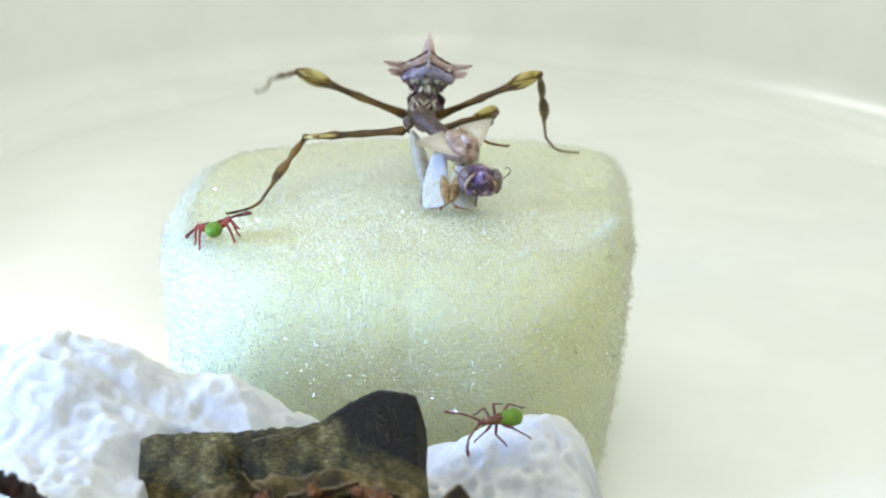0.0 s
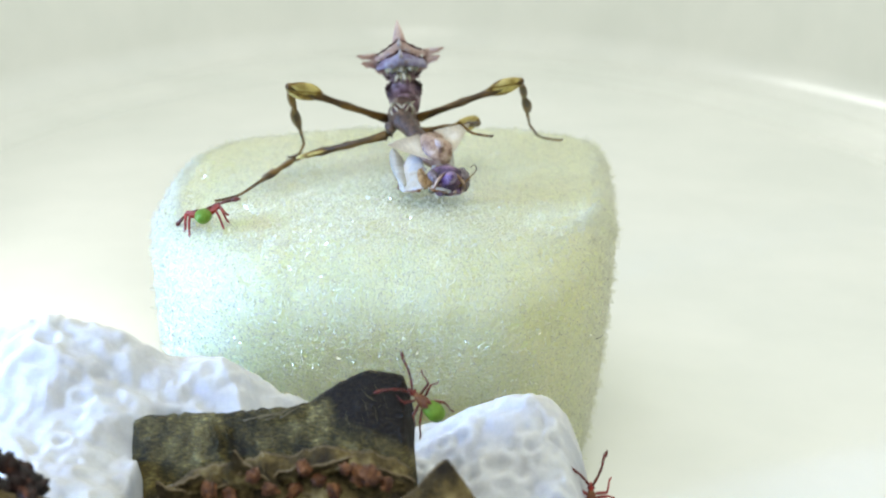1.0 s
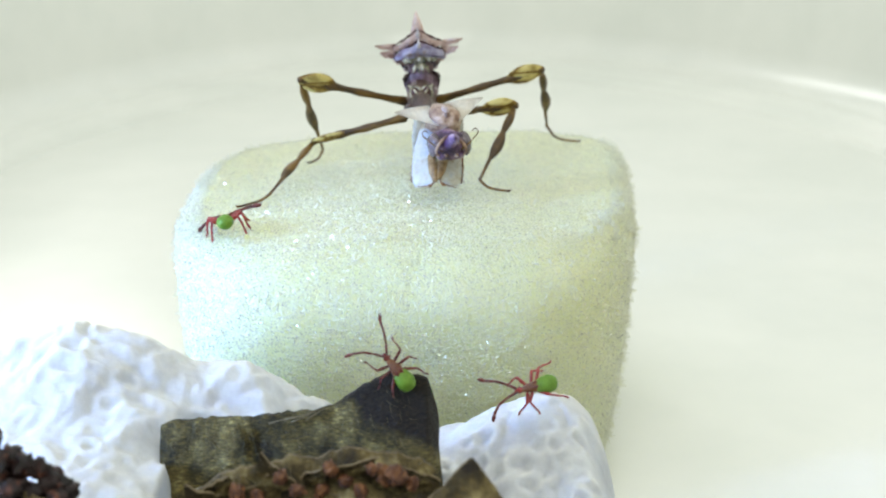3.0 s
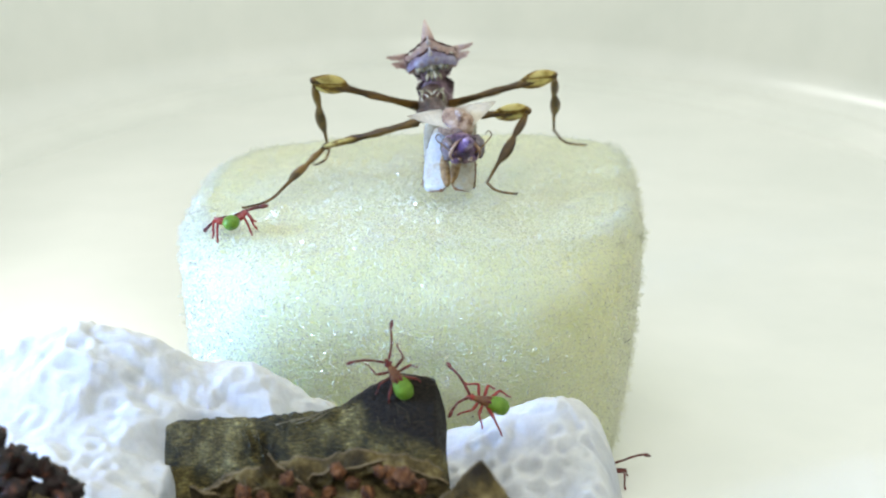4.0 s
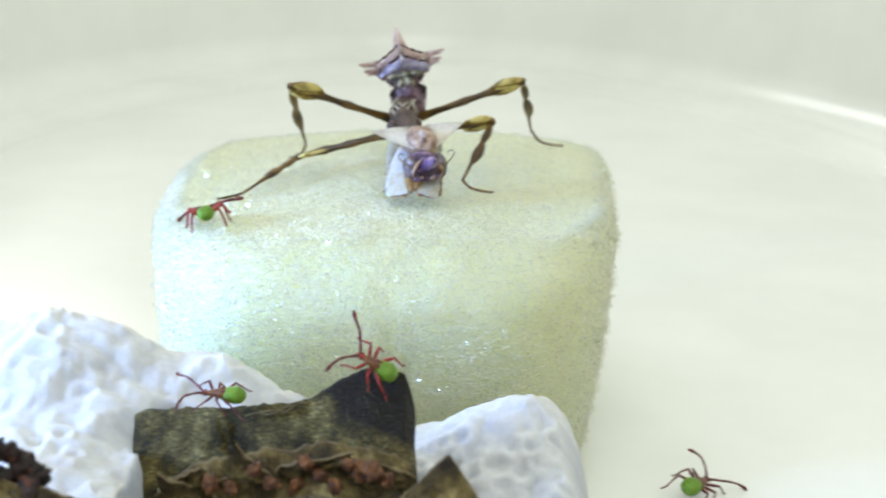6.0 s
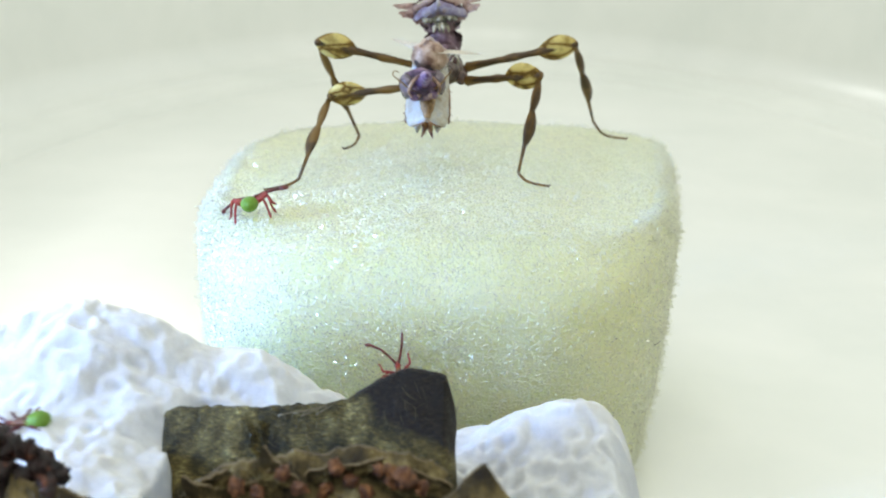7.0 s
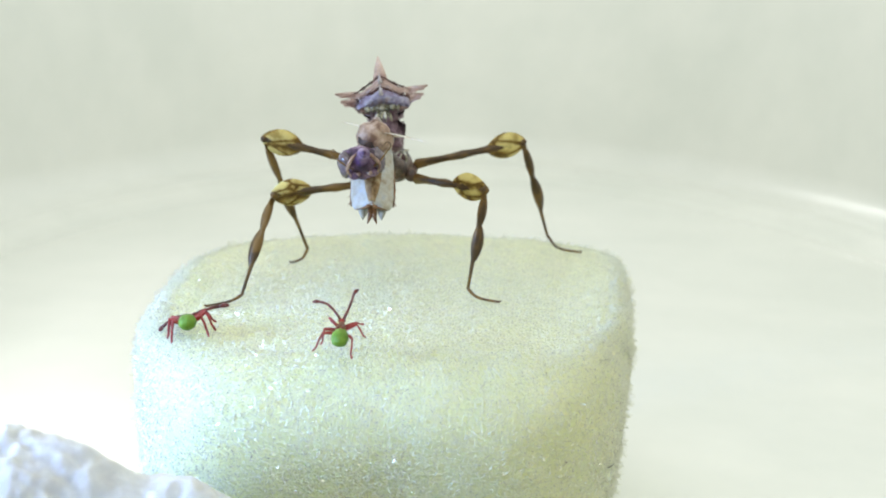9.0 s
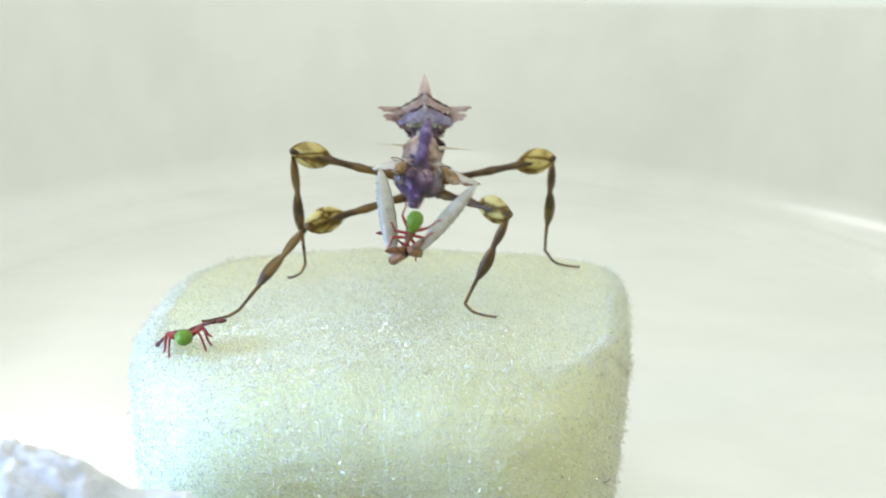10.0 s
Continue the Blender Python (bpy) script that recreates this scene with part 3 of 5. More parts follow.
# ---- dry leaves and pellets ----
def build_leaf(name, mat, x0, x1, ztop, yt, drop, lean, seed, label, thick=0.35, rough_edge=0.25, curl=0.6, hairs=14, rim=M["leaf_rim"]):
    """A curled piece of dry leaf: an upper edge over x that leans forward and down."""
    off = Vector((seed * 5.7, seed * 1.3, seed))
    nx, nv = max(8, int((x1 - x0) / 0.22)), 44
    front, faces = [], []
    xs, zs = zip(*ztop)
    for j in range(nv + 1):
        v = j / nv
        for i in range(nx + 1):
            x = x0 + (x1 - x0) * i / nx
            z0 = float(np.interp(x, xs, zs)) + rough_edge * (noise.noise(Vector((x * 0.5, 0, 0)) + off) + 0.5 * noise.noise(Vector((x * 2.1, 5, 0)) + off) + 0.3 * noise.noise(Vector((x * 5.3, 9, 0)) + off)) * (1 - v)
            bulge = curl * math.sin(v * math.pi) + 0.5 * noise.noise(Vector((x * 0.28, v * 3, 2)) + off) + 0.16 * noise.noise(Vector((x * 1.3, v * 11, 5)) + off)
            ex = 0.35 * noise.noise(Vector((v * 7, 3, 1)) + off) * (1 if i in (0, nx) else 0)
            front.append(Vector((x + ex, yt - lean * v - bulge * min(1, v * 5 + 0.25), z0 - drop * v)))
    for j in range(nv):
        for i in range(nx):
            a = j * (nx + 1) + i
            faces.append((a, a + nx + 1, a + nx + 2, a + 1))
    n = len(front)
    verts = front + [p + Vector((0, thick, 0.1 * thick)) for p in front]
    faces += [tuple(n + k for k in f[::-1]) for f in faces]
    w = nx + 1
    for i in range(nx):
        faces.append((i, i + 1, n + i + 1, n + i))
        b = nv * w + i
        faces.append((b + 1, b, n + b, n + b + 1))
    for j in range(nv):
        a, b = j * w, (j + 1) * w
        faces.append((b, a, n + a, n + b))
        faces.append((a + nx, b + nx, n + b + nx, n + a + nx))
    ob = mesh_from(name, [tuple(p) for p in verts], faces, mat)
    tagged(ob, label, "dry leaf")
    r = random.Random(seed * 11)
    bm = bmesh.new()
    edge = [front[i] + Vector((0, thick * 0.4, 0.02 + 0.1 * noise.noise(front[i] * 2))) for i in range(0, nx + 1, 2)]
    tube(bm, edge, [0.045 + 0.05 * abs(noise.noise(p * 1.7)) for p in edge], 6)
    part("leaf_rim", bm, rim, ob, "worn edge of the leaf")
    bm = bmesh.new()
    for k in range(hairs):
        i, j = r.randrange(2, nx - 8), r.randrange(1, nv - 6)
        a, b = front[j * w + i], front[min(nv, j + r.randrange(-1, 6)) * w + i + r.randrange(1, 5)]
        up = Vector((0, -0.06, 0.02))
        tube(bm, curve_pts([a + up, (a + b) / 2 + up * r.uniform(1.5, 4), b + up], 4), lerp_list([0.008, 0.009, 0.004], 4), 4)
    part("leaf_fibre", bm, M["hair"], ob, "fine tan fibres")
    bm = bmesh.new()
    for k in range(3):
        i0 = r.randrange(2, max(3, nx // 2))
        line = [front[min(nv, 2 + 3 * q) * w + min(nx - 1, i0 + q * r.randrange(1, 4))] + Vector((0, -0.05, 0)) for q in range(12)]
        tube(bm, line, lerp_list([0.13, 0.09, 0.04], 11), 6)
    part("leaf_vein", bm, mat, ob, "raised vein")
    return ob


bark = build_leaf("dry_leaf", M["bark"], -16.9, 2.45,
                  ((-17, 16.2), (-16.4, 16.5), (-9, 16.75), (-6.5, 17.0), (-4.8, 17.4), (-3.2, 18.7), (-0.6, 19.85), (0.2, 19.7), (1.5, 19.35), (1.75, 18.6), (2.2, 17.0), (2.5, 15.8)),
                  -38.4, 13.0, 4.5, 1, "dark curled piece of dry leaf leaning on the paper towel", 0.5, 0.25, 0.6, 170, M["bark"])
bm = bmesh.new()
for k, (x, z, dx, dz) in enumerate(((-8.4, 16.9, 2.4, 0.55), (-7.9, 16.8, 2.0, 0.75), (-9.4, 16.8, 2.2, 0.2), (-6.9, 17.0, 1.3, 0.5))):
    tube(bm, curve_pts([(x, -38.7 - 0.1 * k, z - 0.25), (x + dx * 0.5, -38.9, z + dz * 0.3), (x + dx, -38.7, z + dz)], 6), lerp_list([0.06, 0.05, 0.015], 6), 5)
part("torn_fibre", bm, M["hair"], bark, "frayed straw-coloured fibres")

brown = build_leaf("dry_leaf", M["leaf_b"], -14.2, 1.9, ((-14.2, 14.6), (-12.4, 15.7), (-10.8, 16.2), (-8, 16.9), (-4.4, 17.5), (-0.9, 17.3), (1.0, 16.8), (1.9, 15.9)),
                   -45.8, 9.0, 4.5, 2, "brown crumpled dry leaf strewn with russet pellets", 0.4, 0.5, 1.4, 160)
tip = build_leaf("dry_leaf", M["leaf_b"], 0.6, 6.3, ((0.6, 16.2), (2.2, 17.6), (3.4, 19.0), (3.95, 19.4), (4.5, 18.7), (5.3, 17.5), (6.3, 15.4)), -51.6, 7.0, 3.0, 3,
                 "small pointed tip of a brown dry leaf", 0.35, 0.2, 0.7)
# dark scrap; its blackness paints the shade of a hollow in the litter
build_leaf("dry_leaf", M["shaded_leaf"], -8.2, -1.6, ((-8.2, 14.9), (-6.5, 15.8), (-5, 16.2), (-3.4, 16.35), (-2.2, 15.9), (-1.6, 15.0)), -50.8, 5.0, 2.0, 4,
           "dark curled scrap of dry leaf, blackened as a shaded hollow", 0.3, 0.3, 0.9, 10)
build_leaf("dry_leaf", M["leaf_b"], -22.6, -15.6, ((-22.6, 17.6), (-20.5, 17.3), (-18, 16.4), (-15.6, 15.3)), -51.5, 5.0, 2.0, 6,
           "brown scrap of dry leaf under a heap of pellets", 0.3, 0.4, 0.9)



def build_scrap(at, w, h, turn, seed, mat):
    """A small curled crumb of leaf with a torn outline."""
    bm = bmesh.new()
    n, off = 12, Vector((seed * 3.7, seed, 0))
    grid = []
    for j in range(n + 1):
        row = []
        for i in range(n + 1):
            u, v = -1 + 2 * i / n, -1 + 2 * j / n
            torn = 1 + 0.35 * noise.noise(Vector((u * 1.6, v * 1.6, 4)) + off) * max(abs(u), abs(v))
            row.append(bm.verts.new((u * w * torn, -0.5 * h * (1 - v * v * 0.9 - u * u * 0.4) + 0.45 * noise.noise(Vector((u * 2, v * 2, 0)) + off), v * h * torn)))
        grid.append(row)
    made = [bm.faces.new((grid[j][i], grid[j][i + 1], grid[j + 1][i + 1], grid[j + 1][i])) for j in range(n) for i in range(n)]
    bmesh.ops.solidify(bm, geom=made, thickness=0.16)
    ob = put("leaf_crumb", bm, mat)
    ob.matrix_world = pose(at[0] * K, at[1] * K, at[2] * K, *turn)
    rim = bmesh.new()
    tube(rim, [v.co * 1000 for v in ob.data.vertices[n * (n + 1):(n + 1) * (n + 1)]], [0.05 + 0.05 * abs(math.sin(i * 1.9 + seed)) for i in range(n + 1)], 5)
    part("leaf_rim", rim, M["leaf_rim"], ob, "pale torn edge")
    return tagged(ob, "crumpled brown crumb of dry leaf litter", "leaf crumb", "crumbs of leaf litter")


rng = random.Random(5)
for k, (x, z) in enumerate(((-12.6, 15.1), (-10.9, 14.2), (-9.2, 15.6), (-7.2, 14.6), (-5.6, 16.6), (-3.2, 15.0), (-1.6, 16.2), (-0.2, 15.2), (0.8, 16.0), (-8.6, 16.5), (-3.4, 17.1), (-11.8, 16.0))):
    build_scrap((x, -47.0 - 0.3 * rng.random(), z - 0.3), rng.uniform(0.9, 1.7), rng.uniform(0.5, 0.95), (rng.uniform(-30, 25), rng.uniform(-35, 35), rng.uniform(-25, 25)), k + 2, M["leaf_b"])



def pellet(at, size, seed, mat):
    bm = bmesh.new()
    blob(bm, (0, 0, 0), (size, size * 0.8, size * 0.7), 18, 13, 0.75, seed)
    blob(bm, (size * 0.45, 0, size * 0.25), (size * 0.6, size * 0.55, size * 0.5), 12, 9, 0.7, seed + 3)
    ob = put("pellet", bm, mat)
    ob.matrix_world = pose(*(c * K for c in at), rng.uniform(0, 360), rng.uniform(0, 360), rng.uniform(0, 360))
    return tagged(ob, "rough russet-brown pellet lying on dry leaf litter", "pellet", "pellets on the leaf litter")


spots = [(-0.6, 17.1), (0.4, 16.5), (-1.4, 16.9), (-9.3, 16.0), (-7.9, 17.0), (-6.8, 16.3), (-4.7, 17.5), (-3.8, 16.7), (-2.1, 17.6), (-2.9, 16.1), (-5.4, 15.9), (-10.6, 16.1)]
for k, (x, z) in enumerate(spots):
    pellet((x, -47.2 - rng.uniform(0, 0.8), z - 0.45), rng.uniform(0.45, 0.75), k, M["seed"])
heap = [(-24.6, 20.6), (-23.4, 20.0), (-24.0, 19.0), (-22.6, 19.4), (-21.9, 18.7), (-23.2, 18.2), (-24.6, 17.9), (-22.2, 17.5), (-21.2, 17.7), (-20.6, 17.1), (-23.6, 16.9), (-25.4, 19.6), (-25.8, 18.4), (-21.4, 16.7), (-25.0, 21.3), (-22.7, 16.2), (-26.4, 20.4)]
heap += [(x + 0.55, z - 0.6) for x, z in heap[::2]] + [(x - 0.5, z - 0.2) for x, z in heap[1::2]]
for k, (x, z) in enumerate(heap):
    pellet((x, -50.5 - rng.uniform(-0.9, 0.9), z), rng.uniform(0.55, 1.0), 40 + k, M["pellet_dark"])

# specks on the foam
for k, (th, v) in enumerate(((-0.72, 0.72), (-1.9, 0.93), (-1.35, 0.55), (-0.95, 0.86))):
    p = foam_surface(th, v)
    bm = bmesh.new()
    tube(bm, curve_pts([(-0.28, 0, -0.1), (0, -0.08, 0.02), (0.2, 0, 0.14), (0.3, -0.04, 0.3)] if k == 0 else [(-0.06, 0, 0), (0.0, -0.05, 0.03), (0.07, 0, 0.02)], 5), 0.035, 5)
    ob = put("fleck", bm, M["speck"])
    ob.location = (p + Vector((p.x, p.y, 0)).normalized() * 0.3) * K
    tagged(ob, "tiny dark fleck stuck to the foam", "fleck", "dark flecks on the foam")


# ---- the mantis ----
ROOT = Vector((2.0, 3.0, 24.0))
LEGS = {  # hip from the thorax, thigh, shin, foot joint, foot tip, wanted knee from the hip crouched and standing
    "ml": ((-1.3, -1.8, -1.2), 9.9, 9.5, (-12.4, -4.6, 24.75), (-14.9, -6.6, 24.2), (-7.7, 1.5, -2.5), (-9.3, -3.0, -1.4)),
    "mr": ((1.3, -1.8, -1.1), 7.8, 8.9, (7.26, -3.3, 25.5), (9.75, -3.9, 24.55), (7.5, -3.2, 0.4), (6.5, -3.2, 0.7)),
    "hl": ((-1.3, 1.2, -0.3), 11.3, 13.2, (-8.2, 10.0, 26.1), (-9.5, 9.0, 24.95), (-10.8, -2.2, 2.6), (-10.6, -2.2, 2.5)),
    "hr": ((1.3, 1.2, -0.3), 10.9, 13.2, (15.6, 15.0, 27.2), (18.9, 15.6, 25.4), (9.9, 1.8, 2.4), (10.7, 1.8, 2.4)),
}


def leaf_blade(bm, z0, z1, wa, wb, thick, n=12, teeth=0.0, power=0.65):
    """A thin leaf-like lobe along -z, from z0 to z1, wa and wb wide on its two sides (along x)."""
    rows = []
    for i in range(n + 1):
        u = i / n
        s = math.sin(math.pi * u) ** power if 0 < u < 1 else 0.05
        z = -(z0 + (z1 - z0) * u)
        jag = teeth * (0.5 - (i % 2))
        rows.append([bm.verts.new(c) for c in ((-wa * s - jag * s, 0, z), (-wa * s * 0.5, -thick * s, z), (wb * s * 0.5, -thick * s, z), (wb * s + jag * s, 0, z), (wb * s * 0.5, thick * s, z), (-wa * s * 0.5, thick * s, z))])
    for a, b in zip(rows, rows[1:]):
        for k in range(6):
            bm.faces.new((a[k], a[(k + 1) % 6], b[(k + 1) % 6], b[k]))
    bm.faces.new(rows[0][::-1])
    bm.faces.new(rows[-1])


def build_leg(mantis, lf, lt, hind):
    bm = bmesh.new()
    tube(bm, [(0, 0, 0.2), (0, 0, -0.4), (0, 0.03, -lf * 0.45), (0.02, 0, -lf * 0.72), (0, 0, -lf)], [0.34, 0.50, 0.42, 0.45, 0.32], 9)
    blob(bm, (0, 0, -lf), (0.38, 0.36, 0.36), 10, 7)
    thigh = part("thigh", bm, M["leg"], mantis, "dark brown thigh")
    bm = bmesh.new()
    leaf_blade(bm, lf - (3.7 if hind else 3.5), lf + 0.35, 1.25, 1.34, 0.27, 18, 0, 0.62)
    part("knee_lobe", bm, M["lobe"], thigh, "amber leaf-like lobe at the knee")
    bm = bmesh.new()
    tube(bm, [(0, 0, 0.1), (0, 0, -0.5), (0, 0.1, -lt * 0.3), (0, 0, -lt * 0.55), (0, 0.02, -lt * 0.8), (0, 0, -lt)], [0.30, 0.27, 0.25, 0.24, 0.17, 0.15], 8)
    shin = part("shin", bm, M["leg"], mantis, "brown shin with a leafy swelling")
    bm = bmesh.new()
    leaf_blade(bm, lt * 0.30, lt * 0.76, 0.40, 0.66, 0.28, 16, 0, 0.85)
    leaf_blade(bm, lt * 0.02, lt * 0.40, 0.34, 0.48, 0.24, 12)
    part("shin_lobe", bm, M["leg"], shin)
    return thigh, shin


def build_foot(mantis, a, b):
    a, b = Vector(a), Vector(b)
    bm = bmesh.new()
    d = b - a
    mid = a + d * 0.35 + Vector((0, 0, -0.40 * abs(d.z)))
    tube(bm, curve_pts([a - ROOT, mid - ROOT, b - ROOT, b - ROOT + Vector((d.x, d.y, 0)).normalized() * 0.45 + Vector((0, 0, 0.12))], 10), lerp_list([0.15, 0.13, 0.12, 0.05], 10), 7)
    tube(bm, curve_pts([b - ROOT, b - ROOT + Vector((d.x * 0.1, d.y * 0.1 - 0.2, -0.08))], 3), [0.10, 0.08, 0.05, 0.03], 6)
    return part("foot", bm, M["leg"], mantis, "thin jointed foot on the foam")


def tergite(bm, at, up, out, half, length, arch, lobe, teeth, thick=0.10):
    """One back plate: across x, arched along 'out', its free edge towards 'up' with a middle point and jagged side lobes."""
    at, up, out = Vector(at), Vector(up).normalized(), Vector(out).normalized()
    nu, nv = 22, 4
    rows = []
    for j in range(nv + 1):
        v = j / nv
        row = []
        for i in range(nu + 1):
            u = -1 + 2 * i / nu
            side = max(0.0, (abs(u) - 0.62) / 0.38)
            w = half * u * (1 + lobe * side * (0.4 + 0.6 * v))
            peak = 0.75 * max(0.0, 1 - abs(u) * 4.2) * v
            jag = teeth * v * ((i % 4) - 1.5) * (0.4 + side)
            row.append(bm.verts.new(at + Vector((1, 0, 0)) * w + out * (arch * (1 - u * u) + 0.5 * peak + 0.22 * v * v) + up * (length * v * (1 - 0.30 * side) + peak + jag - 0.48 * half * abs(u))))
        rows.append(row)
    made = [bm.faces.new((rows[j][i], rows[j][i + 1], rows[j + 1][i + 1], rows[j + 1][i])) for j in range(nv) for i in range(nu)]
    bmesh.ops.solidify(bm, geom=made, thickness=thick)


def build_mantis():
    mantis = empty("mantis", ROOT)
    tagged(mantis, "brown and purple mantis nymph with curled spiny abdomen on foam", "mantis")
    P = {}
    # middle of the body
    bm = bmesh.new()
    tube(bm, curve_pts([(0, -3.0, 0.15), (0, -1.8, 0.2), (0, 0, 0.35), (0, 1.8, 0.35), (0, 3.2, 0.7)], 14), lerp_list([0.7, 1.15, 1.45, 1.3, 1.1], 14), 14)
    for x in (-1, 1):
        for y in (-1.8, 1.2):
            blob(bm, (x * 1.1, y, -0.45), (0.62, 0.7, 0.62), 10, 7, 0.2)
    P["thorax"] = part("thorax", bm, M["thorax"], mantis, "dark brown thorax with pale margins")
    bm = bmesh.new()
    for s in (-1, 1):
        tube(bm, curve_pts([(s * 0.25, -2.6, 1.05), (s * 0.75, -1.6, 1.5), (s * 1.15, -0.2, 1.6), (s * 1.2, 1.2, 1.35)], 8), lerp_list([0.07, 0.11, 0.10, 0.06], 8), 6)
        ring = [(s * (0.55 + 0.50 * math.cos(k * math.pi / 8)), -1.80 + 0.25 * math.sin(k * math.pi / 8), 1.15 + 0.58 * math.sin(k * math.pi / 8)) for k in range(17)]
        tube(bm, ring, 0.09, 6)
    part("thorax_ridge", bm, M["fringe"], P["thorax"], "pale greenish ridges")
    bm = bmesh.new()
    for s in (-1, 1):
        blob(bm, (s * 0.55, -1.55, 1.12), (0.42, 0.55, 0.52), 12, 9)
    part("dark_patch", bm, M["seam"], P["thorax"], "black patches")
    # abdomen
    sp = [(0, 3.2, 1.7), (0, 4.7, 2.0), (0, 5.8, 3.0), (0, 6.0, 4.6), (0, 5.2, 6.6), (0, 4.9, 8.0)]
    bm = bmesh.new()
    tube(bm, curve_pts(sp, 22), lerp_list([1.35, 1.6, 1.75, 1.75, 1.3, 0.4], 22), 14)
    ab = P["abdomen"] = part("abdomen", bm, M["trunk"], mantis, "plum-brown abdomen curled upwards")
    pts = curve_pts(sp, 100)
    for s, half, ln, arch, lobe, teeth in ((0.22, 1.55, 1.0, 0.7, 0.06, 0.02), (0.34, 1.70, 1.0, 0.75, 0.08, 0.03), (0.46, 1.75, 1.0, 0.8, 0.10, 0.03)):
        k = int(s * 100)
        up = (pts[min(k + 3, 100)] - pts[k - 3]).normalized()
        out = Vector((0, -up.z, up.y))
        bm = bmesh.new()
        tergite(bm, pts[k] + out * 0.75, up, out, half, ln, arch, lobe, teeth)
        part("back_plate", bm, M["trunk"], ab, "plum-brown plate")
    # the two roof-shaped plates of the fan: upper and lower edges at the middle and at the sides
    for mat, half, t0, t1, b0, b1, arch, y in ((M["plate"], 2.6, 8.3, 6.7, 7.35, 6.25, 0.9, 4.3), (M["lilac"], 2.6, 7.3, 5.95, 5.9, 5.35, 1.3, 4.2)):
        bm = bmesh.new()
        nu, nv, rows = 26, 5, []
        for q in range(nv + 1):
            v = q / nv
            row = []
            for i in range(nu + 1):
                u = -1 + 2 * i / nu
                a = abs(u) ** 0.95
                jag = 0.34 * noise.noise(Vector((3.1 * u + t0, 4 * v, half))) * (1 if v in (0, 1) else 0.4) * (0.25 + abs(u))
                z = (t0 + (t1 - t0) * a) * (1 - v) + (b0 + (b1 - b0) * a) * v + jag + 0.10 * math.sin(9 * u) * a
                row.append(bm.verts.new((half * u, y - arch * (1 - u * u) - 0.75 * v + 0.4 * v * v, z)))
            rows.append(row)
        made = [bm.faces.new((rows[q][i], rows[q][i + 1], rows[q + 1][i + 1], rows[q + 1][i])) for q in range(nv) for i in range(nu)]
        bmesh.ops.solidify(bm, geom=made, thickness=0.14)
        part("fan_plate", bm, mat, ab, "pale lilac roof-shaped plate")
        bm = bmesh.new()
        line = []
        for i in range(nu + 1):
            u = -1 + 2 * i / nu
            line.append((half * u, y - arch * (1 - u * u) + 0.12, t0 + (t1 - t0) * abs(u) ** 0.95 + 0.10))
        tube(bm, line, [0.10 + 0.05 * math.sin(i * 1.7) for i in range(nu + 1)], 6)
        part("plate_edge", bm, M["seam"], ab, "dark brown plate edge")
        bm = bmesh.new()
        c = Vector((0, y - arch - 0.1, t0 - 0.35))
        tube(bm, [c - Vector((0, 0, 0.35)), c + Vector((0, -0.2, 0.2)), c + Vector((0, -0.25, 0.72))], [(0.30, 0.16), (0.15, 0.11), (0.02, 0.02)], 8, 1.0, (0, 1, 0))
        part("spine", bm, M["spine"], ab, "pale lilac spine on the midline")
    # dark body behind the plates
    bm = bmesh.new()
    blob(bm, (0, 4.9, 6.3), (2.0, 0.8, 1.5), 16, 11, 0.15, 2)
    blob(bm, (0, 5.0, 4.9), (1.4, 1.0, 1.6), 16, 11, 0.2, 5)
    part("fan_core", bm, M["trunk"], ab)
    for s in (-1, 1):
        for z, ln, w, y, mat in ((6.75, 1.9, 0.42, 4.3, "plate"), (6.0, 1.5, 0.55, 4.1, "plate"), (5.2, 1.15, 0.5, 4.2, "plate"), (4.7, 0.6, 0.4, 4.8, "trunk")):
            bm = bmesh.new()
            x0 = s * (2.2 if z > 5.5 else 1.3)
            va = [bm.verts.new((x0 + s * ln * u, y - 0.3 * u + 0.22 * math.sin(6 * u + z), z + w * q + 0.16 * u)) for u, q in ((0, 0.8), (0.4, 0.72), (0.8, 0.66), (1.08, 0.5), (1.16, 0.08), (0.96, -0.12), (0.92, -0.5), (0.6, -0.55), (0.3, -0.9), (0, -0.9))]
            mid = bm.verts.new((x0 + s * ln * 0.45, y - 0.4, z + 0.05))
            made = [bm.faces.new((va[k], va[(k + 1) % len(va)], mid)) for k in range(len(va))]
            bmesh.ops.solidify(bm, geom=made, thickness=0.12)
            part("side_lobe", bm, M[mat], ab, "pink leafy side lobe")
    bm = bmesh.new()
    tube(bm, [(0, 4.5, 7.4), (0, 4.3, 8.1), (0, 4.2, 8.7), (0, 4.15, 9.3), (0, 4.1, 10.15)], [(0.9, 0.4), (0.66, 0.32), (0.52, 0.24), (0.36, 0.18), (0.05, 0.04)], 10, 1.0, (0, 1, 0))
    part("tail_tip", bm, M["plate"], ab, "pointed lilac tail tip")
    # jagged cream fringe under the fan
    bm = bmesh.new()
    for k in range(7):
        x = -1.35 + 0.45 * k
        tube(bm, curve_pts([(x, 3.4, 5.75), (x * 1.05, 3.05 - 0.1 * (k % 2), 5.3), (x * 1.1, 3.2, 4.95 + 0.25 * abs(k - 3) / 3 + 0.2 * (k % 2))], 5), lerp_list([0.34, 0.27, 0.03], 5), 6)
    part("fringe", bm, M["fringe"], ab, "cream jagged fringe")
    bm = bmesh.new()
